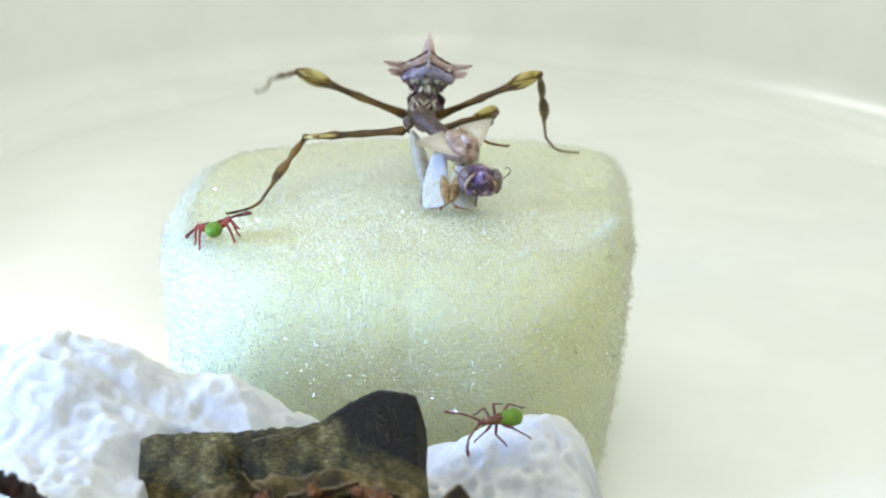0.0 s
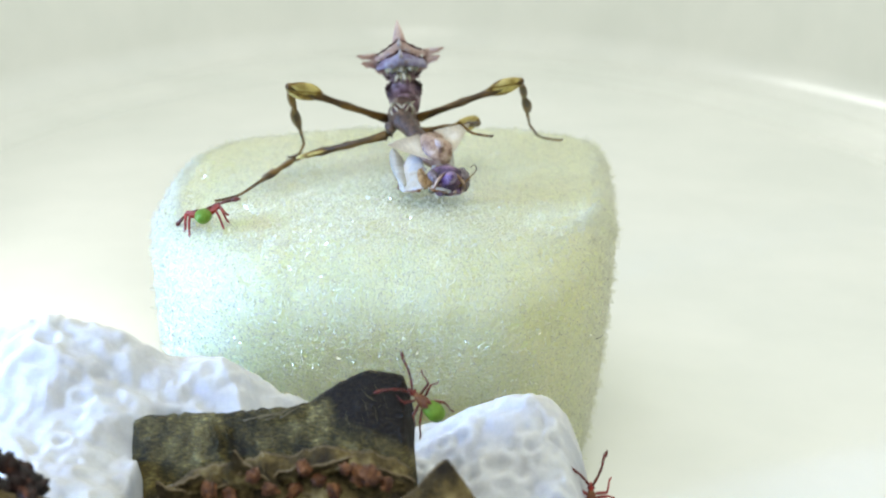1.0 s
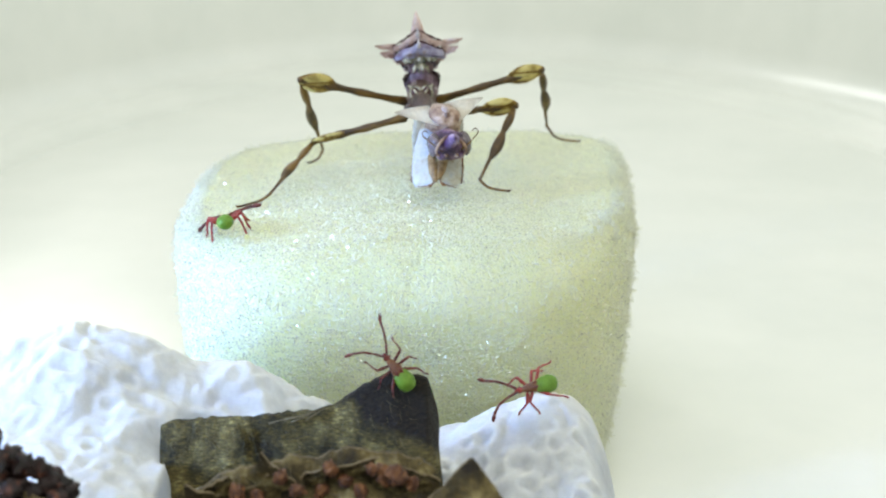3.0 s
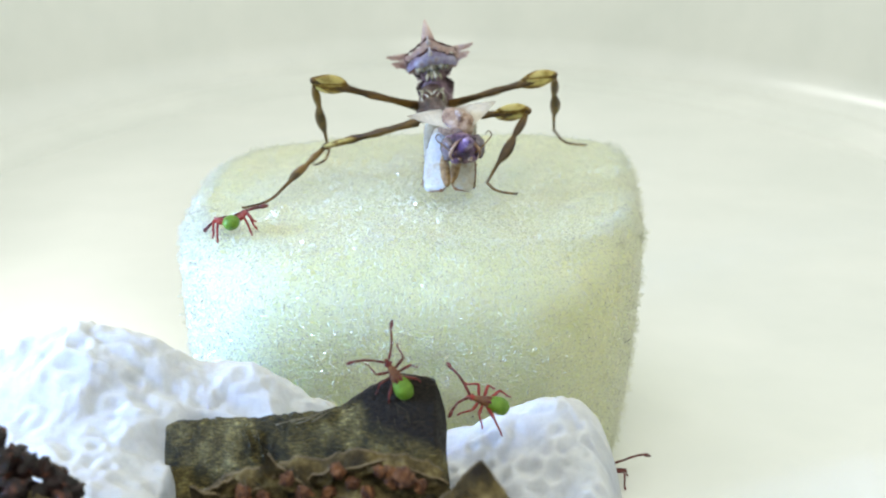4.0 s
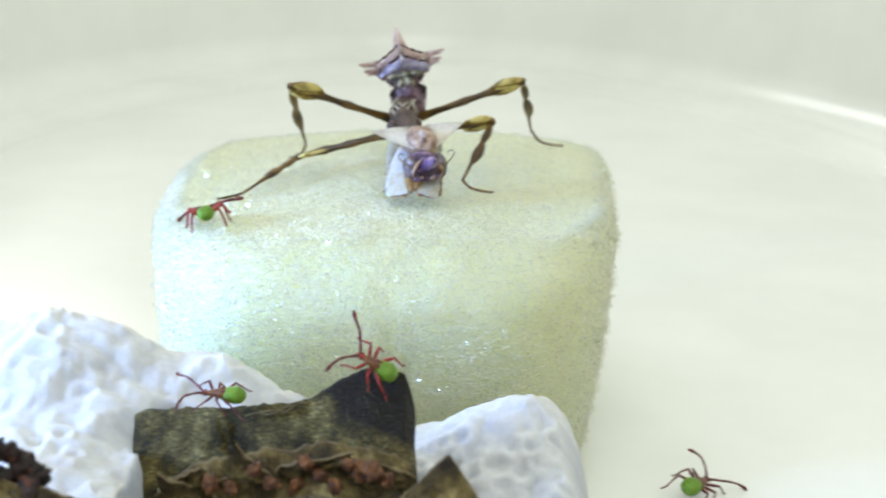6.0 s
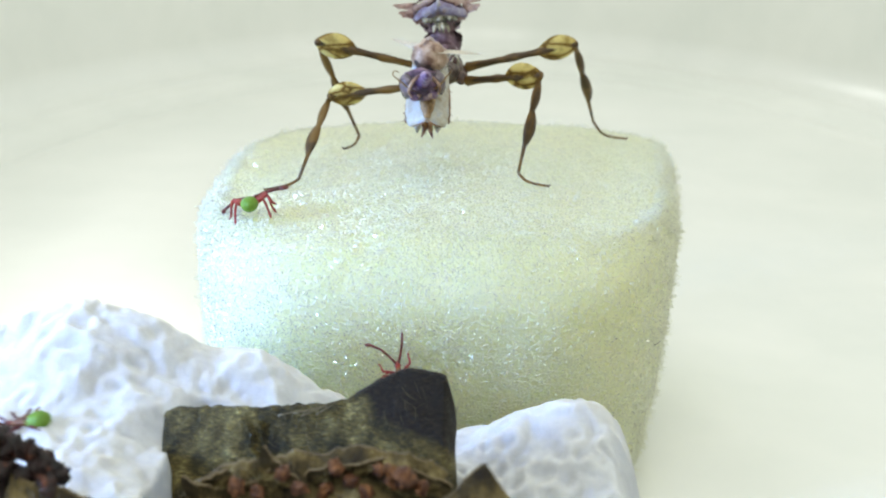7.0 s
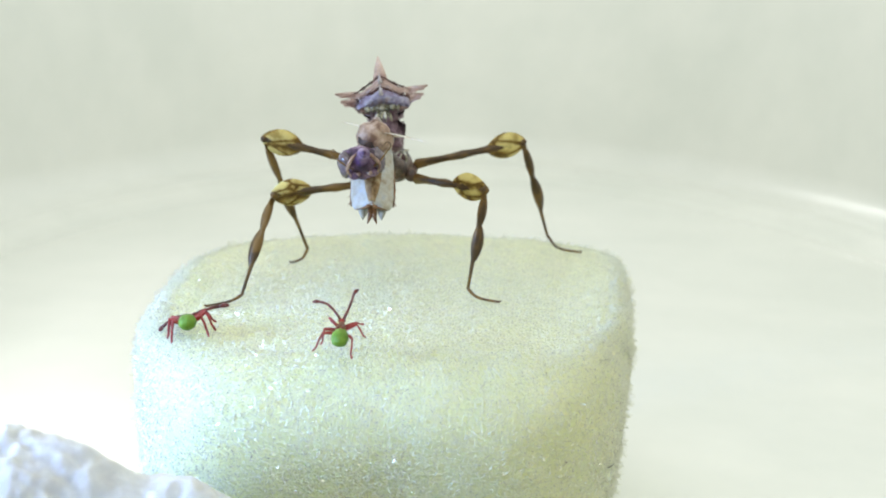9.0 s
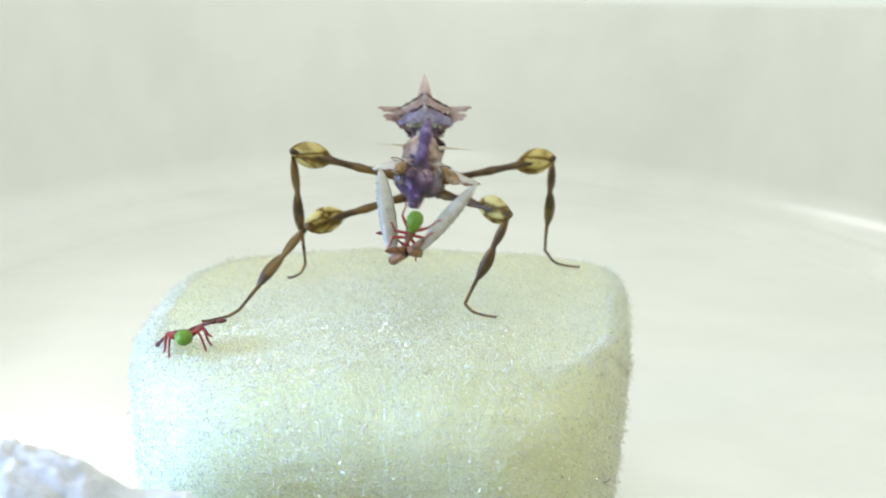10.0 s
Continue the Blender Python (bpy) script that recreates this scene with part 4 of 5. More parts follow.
    for s in (-1, 1):
        tube(bm, curve_pts([(s * 0.35, 3.2, 5.0), (s * 0.6, 2.9, 4.7), (s * 0.75, 2.95, 4.2)], 5), lerp_list([0.14, 0.2, 0.05], 5), 6)
        tube(bm, curve_pts([(s * 0.1, 3.1, 5.2), (s * 0.2, 2.7, 4.6), (s * 0.15, 2.8, 4.1)], 5), lerp_list([0.14, 0.18, 0.05], 5), 6)
    part("cercus", bm, M["fringe"], ab, "mottled olive tail feelers")
    # fore-body: from the thorax (origin) along -z to the shield
    bm = bmesh.new()
    tube(bm, curve_pts([(0, 0, 0.4), (0, 0, -2), (0, 0, -4.4), (0, 0, -6.4), (0, 0, -7.8)], 16), lerp_list([1.0, 0.8, 0.85, 1.1, 0.8], 16), 12)
    P["forebody"] = part("forebody", bm, M["thorax"], mantis, "dark fore-body with a humped tan shield")
    bm = bmesh.new()
    blob(bm, (0.55, 0, -6.3), (1.4, 1.7, 1.95), 16, 11, 0.25, 3)
    blob(bm, (1.3, 0, -6.9), (0.75, 0.5, 0.9), 12, 9, 0.1, 4)
    part("shield", bm, M["shield"], P["forebody"], "tan humped shield")
    # pale hump; the shield's white highlight is put into its colour
    bm = bmesh.new()
    blob(bm, (1.85, 0.0, -7.0), (0.30, 0.34, 0.62), 12, 9, 0.1, 4)
    part("hump_highlight", bm, M["hump"], P["forebody"], "pale shining hump")
    for s in (-1, 1):
        bm = bmesh.new()
        prof = ((0.7, 0.8, -7.9), (0.95, 1.9, -7.2), (1.2, 3.1, -6.2), (1.6, 4.4, -5.1), (1.65, 3.2, -4.9), (1.65, 2.1, -4.8), (1.5, 0.8, -4.6))
        va = [bm.verts.new((x, s * y, z)) for x, y, z in prof]
        mid = bm.verts.new((1.45, s * 1.9, -6.0))
        made = [bm.faces.new((va[k], va[(k + 1) % len(va)], mid)) for k in range(len(va))]
        bmesh.ops.solidify(bm, geom=made, thickness=0.14)
        part("shield_wing", bm, M["cream"], P["forebody"], "cream triangular wing of the shield")
    # head: face to -y, horn up
    bm = bmesh.new()
    blob(bm, (0, 0, 0), (1.5, 1.2, 1.2), 16, 11, 0.3, 8)
    blob(bm, (-0.55, -0.75, 0.5), (0.55, 0.4, 0.5), 10, 8, 0.2, 3)
    blob(bm, (0.6, -0.7, 0.45), (0.5, 0.4, 0.55), 10, 8, 0.2, 4)
    tube(bm, curve_pts([(0, -0.1, 0.3), (0, -0.15, -0.9), (0, -0.2, -1.9)], 8), lerp_list([0.95, 0.72, 0.38], 8), 12)
    bmesh.ops.scale(bm, vec=(1.2, 1.2, 1.2), verts=bm.verts)
    P["head"] = part("head", bm, M["head"], mantis, "glossy purple head with a horn")
    bm = bmesh.new()
    tube(bm, curve_pts([(0, 0.05, 0.5), (0, 0.25, 2.0), (0, 0.45, 3.6), (0, 0.6, 5.2)], 12), lerp_list([1.0, 0.58, 0.45, 0.55, 0.10], 12), 10)
    part("horn", bm, M["horn"], P["head"], "purple cone-shaped horn")
    bm = bmesh.new()
    for s in (-1, 1):
        tube(bm, curve_pts([(s * 0.25, 0.75, 1.30), (s * 0.85, 0.35, 1.50), (s * 1.35, -0.45, 1.35), (s * 1.05, -1.05, 0.95)], 10), lerp_list([0.10, 0.17, 0.14, 0.05], 10), 7)
        blob(bm, (s * 0.5, -0.95, 1.05), (0.26, 0.20, 0.22), 8, 6, 0.3, 3 + s)
    part("brow", bm, M["shield"], P["head"], "pinkish tan brow ridge")
    bm = bmesh.new()
    blob(bm, (0, -0.95, -0.5), (0.75, 0.45, 1.0), 12, 9, 0.15, 12)
    part("face_plate", bm, M["horn"], P["head"], "violet face plate")
    for s in (-1, 1):
        bm = bmesh.new()
        blob(bm, (s * 1.32, 0.05, 0.15), (0.66, 1.1, 1.1), 14, 11, 0.25, 6 + s)
        part("eye", bm, M["eye"], P["head"], "bulging grey-brown eye")
        bm = bmesh.new()
        tube(bm, curve_pts([(s * 0.45, -0.60, 0.9), (s * 1.2, -0.3, 1.4), (s * 2.0, 0.45, 1.5), (s * 2.5, 1.0, 1.3), (s * 2.25, 1.35, 1.1), (s * 1.95, 1.1, 1.1)], 16), lerp_list([0.075, 0.06, 0.05, 0.035], 16), 6)
        part("antenna", bm, M["leg"], P["head"], "thin curled antenna")
    # a white highlight on the face, painted as a pale strip
    bm = bmesh.new()
    tube(bm, curve_pts([(-0.25, -1.05, 0.2), (0, -1.2, -0.4), (0.1, -1.0, -1.4)], 6), lerp_list([0.10, 0.2, 0.06], 6), 8)
    part("face_gloss", bm, M["spine"], P["head"], "pale strip painted as white gloss on the face")
    # forelegs
    for side, s in (("l", -1), ("r", 1)):
        bm = bmesh.new()
        tube(bm, [(0, 0, 0.3), (0, 0, -0.6), (0.05, 0.05, -1.8), (0.0, 0.1, -3.2), (-0.05, 0.05, -4.5), (-0.1, 0, -5.3), (-0.1, 0, -5.9)], [(0.5, 0.25), (0.78, 0.34), (1.0, 0.30), (1.2, 0.26), (1.3, 0.22), (1.25, 0.18), (0.9, 0.10)], 14, 1.0, (0, 1, 0))
        P["coxa_" + side] = part("upper_foreleg", bm, M["pearl"], mantis, "pearl-white upper foreleg")
        bm = bmesh.new()
        tube(bm, curve_pts([(-0.35, 0, -1.6), (-0.70, 0, -3.2), (-1.0, 0, -4.6), (-1.12, 0, -5.6)], 10), lerp_list([0.12, 0.44, 0.55, 0.20], 10), 8)
        part("inner_ridge", bm, M["ridge"], P["coxa_" + side], "brown inner ridge of the foreleg")
        bm = bmesh.new()
        for k in range(6):
            z = -1.4 - 0.72 * k
            tube(bm, [(0.75 + 0.08 * k, 0, z), (1.28 + 0.07 * k, 0.05, z - 0.22)], [0.06, 0.012], 5)
        tube(bm, curve_pts([(0.7, 0, -0.7), (1.05, 0, -2.4), (1.26, 0, -4.2), (1.2, 0, -5.4)], 9), 0.07, 6)
        part("edge_spine", bm, M["claw"], P["coxa_" + side], "brown outer edge with small spines")
        bm = bmesh.new()
        tube(bm, curve_pts([(-1.2, 0.0, -5.1), (-0.85, 0, -5.85), (-0.1, 0, -5.93), (0.65, 0, -5.88)], 8), lerp_list([0.03, 0.10, 0.08, 0.05], 8), 6)
        blob(bm, (-0.6, 0, -5.95), (0.2, 0.18, 0.16), 8, 6, 0.3, 5)
        part("elbow_edge", bm, M["claw"], P["coxa_" + side], "dark brown elbow rim")
        bm = bmesh.new()
        leaf_blade(bm, -0.3, 7.7, 0.78, 0.72, 0.32, 16, 0.04, 0.55)
        P["femur_" + side] = part("fore_thigh", bm, M["foreleg"], mantis, "greyish white fore thigh")
        bm = bmesh.new()
        for k in range(7):
            z = -1.0 - 0.65 * k
            tube(bm, [(0.35, 0, z), (0.78, 0.1, z - 0.15)], [0.05, 0.012], 5)
        part("thigh_spine", bm, M["claw"], P["femur_" + side], "brown thigh spines")
        bm = bmesh.new()
        tube(bm, curve_pts([(0, 0, 0.2), (0, 0.1, -1.6), (0, 0, -3.2), (-0.25, 0, -4.1)], 10), lerp_list([0.40, 0.36, 0.26, 0.04], 10), 8)
        for k in range(5):
            tube(bm, [(0.1, 0, -0.7 - 0.5 * k), (0.5, 0, -0.9 - 0.5 * k)], [0.08, 0.015], 5)
        P["tibia_" + side] = part("fore_claw", bm, M["claw"], mantis, "brown barbed fore claw")
    for k, (hip, lf, lt, a, b, _, _) in LEGS.items():
        P["thigh_" + k], P["shin_" + k] = build_leg(mantis, lf, lt, k[0] == "h")
        P["foot_" + k] = build_foot(mantis, a, b) if k in ("ml", "hr") else build_foot(mantis, ROOT + Vector((0, 0, 0)), ROOT + Vector(b) - Vector(a))
    return P


MANTIS = build_mantis()


# ---- the small bugs ----
# knee, ankle and tip of the three legs of one side, from the leg's root
STRIDE = (((0.72, 0.34, 0.22), (0.80, 0.92, -0.38), (0.95, 1.15, -0.55)),
          ((0.85, 0.05, 0.24), (1.15, -0.48, -0.38), (1.32, -0.60, -0.55)),
          ((0.78, -0.60, 0.30), (1.00, -1.42, -0.38), (1.20, -1.68, -0.55)))
CROUCH = (((0.85, 0.45, 0.30), (1.20, 0.55, -0.45), (1.42, 0.62, -0.66)),
          ((0.95, 0.00, 0.36), (1.18, -0.30, -0.50), (1.38, -0.40, -0.92)),
          ((0.66, -0.40, 0.32), (0.90, -0.85, -0.55), (0.98, -1.10, -0.98)))
FEELERS = (((0, 0, 0), (-0.42, 0.55, 0.22), (-0.95, 1.10, 0.40), (-1.55, 1.42, 0.34), (-2.05, 1.55, 0.20)),
           ((0, 0, 0), (0.40, 0.60, 0.22), (0.75, 1.25, 0.40), (1.00, 1.90, 0.36), (1.35, 2.30, 0.22)))
DROOPED = (((0, 0, 0), (-0.55, 0.10, 0.14), (-1.20, -0.10, 0.00), (-1.75, -0.35, -0.28), (-2.00, -0.45, -0.50)),
           ((0, 0, 0), (0.50, 0.20, 0.12), (1.15, 0.35, 0.18), (1.95, 0.45, 0.20), (2.65, 0.40, 0.16)))


def build_bug(scale=1.0, limb=M["dark_red"], legs=STRIDE, feelers=FEELERS, label="tiny red bug nymph with a lime-green abdomen", thick=1.0):
    """Forward is +y; the belly stands on z = 0."""
    bug = empty("bug")
    tagged(bug, label, "bug", "red and green bug nymphs")
    s = scale

    def pt(name, bm, mat, parent, label=""):
        bmesh.ops.scale(bm, vec=(s, s, s), verts=bm.verts)
        return part(name, bm, mat, parent, label)

    bm = bmesh.new()
    tube(bm, curve_pts([(0, -1.48, 0.60), (0, -1.32, 0.66), (0, -0.90, 0.76), (0, -0.40, 0.70), (0, 0.05, 0.60)], 14), [(w, h) for w, h in zip(lerp_list([0.12, 0.48, 0.62, 0.54, 0.30], 14), lerp_list([0.10, 0.42, 0.56, 0.46, 0.24], 14))], 16)
    pt("abdomen", bm, M["green"], bug, "smooth lime-green abdomen")
    bm = bmesh.new()
    tube(bm, curve_pts([(0, -0.42, 0.74), (0, 0.0, 0.74), (0, 0.5, 0.64), (0, 0.92, 0.58)], 10), lerp_list([0.30, 0.40, 0.29, 0.15], 10), 12, 0.8)
    pt("thorax", bm, M["thorax_green"], bug, "rust-brown thorax")
    bm = bmesh.new()
    for x in (-1, 1):
        blob(bm, (x * 0.16, -0.1, 1.02), (0.10, 0.24, 0.06), 8, 6)
    pt("wing_pad", bm, M["dark_red"], bug, "dark wing pads")
    bm = bmesh.new()
    blob(bm, (0, 1.0, 0.56), (0.20, 0.30, 0.18), 12, 8)
    tube(bm, [(0, 1.2, 0.52), (0, 1.38, 0.50)], [0.12, 0.06], 8)
    head = pt("head", bm, limb, bug, "small red head")
    for x in (-1, 1):
        bm = bmesh.new()
        blob(bm, (x * 0.2, 1.02, 0.62), (0.08, 0.09, 0.08), 8, 6)
        pt("eye", bm, M["dark_red"], head)
    for x, line in zip((-1, 1), feelers):
        bm = bmesh.new()
        for q, (r0, r1, r2) in enumerate(((0.075, 0.085, 0.075), (0.065, 0.080, 0.075), (0.065, 0.075, 0.085), (0.075, 0.125, 0.055))):
            a, b = Vector(line[q]), Vector(line[q + 1])
            tube(bm, [a, a.lerp(b, 0.5) + Vector((0, 0, 0.03)), b], [r0 * thick, r1 * thick, r2 * thick], 7)
        ob = pt("antenna", bm, M["dark_red"], bug, "jointed red antenna with a thick end")
        ob.location = Vector((x * 0.1, 1.18, 0.6)) * K * s
    for x in (-1, 1):
        for y0, joints in zip((0.55, 0.22, -0.1), legs):
            bm = bmesh.new()
            knee, ankle, tip = [Vector((x * c[0], c[1], c[2])) for c in joints]
            tube(bm, [(0, 0, 0), knee * 0.12, knee * 0.5, knee * 0.92, knee], [r * thick for r in (0.08, 0.095, 0.105, 0.085, 0.05)], 8)
            blob(bm, knee, (0.075 * thick,) * 3, 8, 6)
            tube(bm, [knee, knee.lerp(ankle, 0.5) + Vector((x * 0.03, 0, 0.02)), ankle], [r * thick for r in (0.062, 0.058, 0.052)], 7)
            tube(bm, [ankle, ankle.lerp(tip, 0.6), tip], [r * thick for r in (0.052, 0.06, 0.03)], 7)
            ob = pt("leg", bm, limb, bug, "thin bent red leg")
            ob.location = Vector((x * 0.26, y0, 0.55)) * K * s
    return bug


BUGS = {"climber": build_bug(1.1), "resting": build_bug(1.2, M["red"], CROUCH, DROOPED, "small red bug nymph crouching on the foam rim, green abdomen", 1.5), "prey": build_bug(1.1, M["red"], thick=1.2), "floor": build_bug(1.45)}


# ---- what moves ----
# seconds, thorax x z, tail tip x z, head x y z
BODY = [
    (0, 2.32, 31.45, 3.12, 38.57, 7.40, -8.00, 27.56),
    (0.5, 1.62, 30.78, 1.75, 39.47, 6.27, -8.00, 26.73),
    (1, 1.86, 30.00, 1.41, 38.62, 5.86, -8.00, 26.31),
    (1.5, 2.25, 30.29, 1.79, 39.01, 5.71, -8.00, 26.79),
    (2, 1.36, 30.78, 0.91, 39.27, 3.89, -8.00, 27.07),
    (2.2, 1.72, 31.04, 1.54, 39.37, 4.05, -8.00, 27.95),
    (3.5, 2.18, 32.64, 1.73, 40.34, 4.44, -8.00, 31.06),
    (4, 2.44, 31.83, 1.77, 39.34, 4.80, -8.00, 29.73),
    (4.5, 2.08, 30.95, 0.90, 39.65, 4.41, -8.00, 28.34),
    (5, 1.57, 29.53, 0.22, 38.02, 3.70, -8.00, 26.18),
    (5.5, 1.93, 29.99, 0.94, 38.27, 4.04, -8.00, 26.76),
    (6, 1.77, 30.32, 0.90, 38.31, 3.55, -8.00, 27.75),
    (6.1, 1.90, 31.74, 1.08, 40.10, 3.07, -8.00, 29.96),
    (6.2, 1.41, 32.77, 0.53, 40.43, 2.26, -8.00, 30.16),
    (7.3, 0.52, 34.01, -1.13, 43.21, -2.51, -8.00, 35.39),
    (7.5, 2.02, 34.44, 1.34, 43.47, 0.52, -8.00, 35.71),
    (7.7, 0.40, 34.04, -1.38, 42.95, -1.97, -8.00, 35.37),
    (8, 0.55, 34.32, -1.73, 43.46, -1.98, -8.00, 35.51),
    (8.2, 2.13, 34.89, 0.38, 43.26, 0.20, -8.00, 35.69),
    (8.3, 3.53, 34.05, 2.42, 43.16, 1.98, -8.00, 35.25),
    (8.5, 2.72, 34.64, 2.24, 43.94, 1.48, -8.00, 35.88),
    (8.7, 3.34, 35.73, 2.03, 44.71, 1.72, -8.00, 36.92),
    (8.8, 2.38, 34.89, 0.35, 44.47, 0.33, -8.00, 36.53),
    (9, 0.75, 35.08, -1.46, 44.64, -1.94, -8.00, 37.01),
    (9.1, 1.29, 35.14, -0.58, 44.54, -1.49, -8.00, 37.15),
    (9.2, 1.45, 34.75, -0.32, 44.15, -1.03, -8.00, 36.71),
    (9.3, 0.70, 30.31, -1.54, 39.71, -2.78, -14.00, 29.42),
    (9.4, 0.92, 34.05, -1.19, 43.45, -3.84, -8.00, 36.03),
    (9.5, 2.40, 35.04, 1.21, 44.44, 0.10, -8.00, 37.57),
    (9.6, 2.96, 35.22, 2.12, 44.62, 2.02, -8.00, 37.99),
    (9.7, 0.65, 35.44, -1.63, 44.84, -2.56, -8.00, 37.63),
    (9.8, 0.10, 35.58, -2.52, 44.98, -3.90, -8.00, 37.74),
    (9.9, 1.97, 35.71, 0.52, 45.11, -0.09, -8.00, 37.64),
    (10, 3.59, 35.20, 3.14, 44.60, 3.03, -8.00, 36.91),
]
# seconds, abdomen x y z, head x y z
CLIMBER = [
    (0, 8.24, -35.50, 16.62, 6.54, -35.50, 16.41),
    (0.2, 7.16, -35.50, 17.08, 5.79, -35.50, 16.75),
    (0.4, 6.92, -35.50, 15.30, 5.45, -35.50, 15.48),
    (0.6, 5.61, -36.50, 15.90, 4.04, -36.50, 16.13),
    (0.8, 4.21, -38.00, 16.54, 2.58, -38.00, 17.14),
    (1, 3.62, -38.80, 17.03, 2.30, -38.80, 18.34),
    (1.2, 3.45, -38.80, 17.19, 2.25, -38.80, 18.80),
    (1.4, 2.23, -38.80, 17.63, 1.04, -38.80, 19.05),
    (1.6, 1.72, -38.80, 17.96, 0.65, -38.80, 19.38),
    (1.8, 0.43, -38.80, 18.81, -0.75, -38.80, 20.09),
    (2, 0.31, -38.80, 19.00, -0.76, -38.80, 20.35),
    (2.2, -0.14, -38.80, 19.19, -1.13, -38.80, 20.55),
    (3.3, -0.06, -38.80, 19.49, -1.03, -38.80, 20.91),
    (3.5, -0.34, -38.80, 19.39, -1.20, -38.80, 20.73),
    (4.5, -0.76, -38.80, 18.96, -1.58, -38.80, 20.61),
    (4.8, -0.61, -38.80, 19.17, -1.64, -38.80, 20.49),
    (5, -1.79, -38.80, 19.06, -3.12, -38.80, 20.05),
    (5.2, -3.25, -38.80, 18.68, -4.77, -38.80, 19.48),
    (5.4, -4.83, -38.80, 18.23, -6.70, -38.80, 18.69),
    (5.5, -5.61, -38.80, 18.43, -7.22, -38.80, 18.65),
    (5.6, -5.59, -38.80, 17.88, -7.35, -38.80, 18.23),
    (5.8, -8.46, -38.80, 17.90, -10.51, -38.80, 18.04),
    (6, -9.98, -38.80, 17.83, -11.97, -38.80, 18.15),
    (6.1, -11.26, -38.80, 17.51, -12.91, -38.80, 17.72),
    (6.2, -13.01, -38.80, 17.56, -15.08, -38.80, 17.63),
    (6.5, -17.0, -38.9, 16.4, -18.9, -38.9, 16.3),
    (6.8, -21.0, -39.0, 15.9, -22.9, -39.0, 15.8),
    (7.3, -31.0, -39.5, 15.4, -32.9, -39.5, 15.2),
]
PREY = [
    (0, 15.5, -46.0, 1.6, 15.5, -44.4, 2.4),
    (0.6, 15.5, -42.0, 4.0, 15.5, -40.9, 5.2),
    (1, 15.35, -35.50, 7.62, 15.28, -35.50, 9.22),
    (1.2, 15.59, -35.50, 8.86, 15.81, -35.50, 10.00),
    (1.4, 15.07, -35.50, 9.45, 15.60, -35.50, 11.35),
    (1.6, 14.99, -35.50, 11.48, 15.20, -35.50, 13.33),
    (1.8, 14.32, -35.50, 13.09, 14.28, -35.50, 14.96),
    (2, 13.44, -35.50, 14.39, 13.28, -35.50, 16.30),
    (2.2, 13.07, -35.50, 16.26, 12.58, -35.50, 17.94),
    (3.3, 8.28, -35.50, 17.53, 6.90, -35.50, 16.91),
    (3.5, 7.36, -35.50, 16.72, 5.82, -35.50, 16.41),
    (3.9, 6.18, -35.50, 16.15, 4.52, -35.50, 16.74),
    (4.2, 5.71, -35.50, 16.46, 4.10, -35.50, 17.30),
    (4.5, 4.14, -35.50, 16.21, 3.01, -35.50, 17.51),
    (4.8, 3.39, -37.00, 17.64, 2.32, -37.00, 19.12),
    (5, 3.24, -37.50, 17.38, 1.86, -37.50, 19.19),
    (5.2, 2.53, -38.80, 17.44, 1.41, -38.80, 18.57),
    (5.5, 2.19, -38.80, 17.61, 1.23, -38.80, 19.06),
    (5.6, 2.65, -38.80, 18.13, 1.41, -38.80, 20.11),
    (5.8, 0.48, -38.80, 19.16, -0.56, -38.80, 20.80),
    (6, 0.13, -38.80, 19.78, -1.23, -38.80, 20.75),
    (6.1, -0.32, -38.80, 20.10, -1.48, -38.80, 20.93),
    (6.2, -0.72, -38.80, 20.34, -2.15, -38.80, 20.83),
    (6.45, -1.20, -36.60, 18.40, -1.70, -36.00, 16.90),
    (6.75, -1.80, -30.50, 12.90, -2.10, -29.00, 12.60),
    (7.0, -2.00, -24.60, 12.80, -2.30, -23.80, 14.20),
    (7.3, -2.17, -23.00, 15.98, -2.75, -23.00, 17.79),
    (7.5, -2.22, -23.00, 16.40, -2.44, -23.00, 18.30),
    (7.7, -3.28, -23.00, 17.34, -3.11, -23.00, 19.14),
    (8, -2.68, -22.80, 18.82, -2.71, -22.80, 20.60),
    (8.5, -2.22, -21.60, 21.01, -2.54, -21.60, 23.07),
    (9, -2.64, -20.60, 25.08, -2.63, -18.60, 26.18),
    (9.2, -2.94, -20.20, 25.67, -2.70, -18.00, 26.61),
    (9.3, -3.68, -19.00, 25.45, -3.33, -19.00, 24.35),
    (9.4, -4.10, -16.00, 31.30, -3.47, -16.00, 29.75),
    (9.5, -0.51, -13.50, 32.84, 0.24, -13.50, 31.04),
    (9.6, 1.16, -13.50, 33.33, 0.97, -13.50, 31.42),
    (9.7, -2.39, -13.50, 34.00, -2.37, -13.50, 32.14),
    (9.8, -3.22, -13.50, 34.10, -3.15, -13.50, 32.25),
    (9.9, 0.59, -13.50, 35.00, 0.39, -13.50, 33.14),
    (10, 2.98, -13.50, 34.47, 2.35, -13.50, 32.64),
]
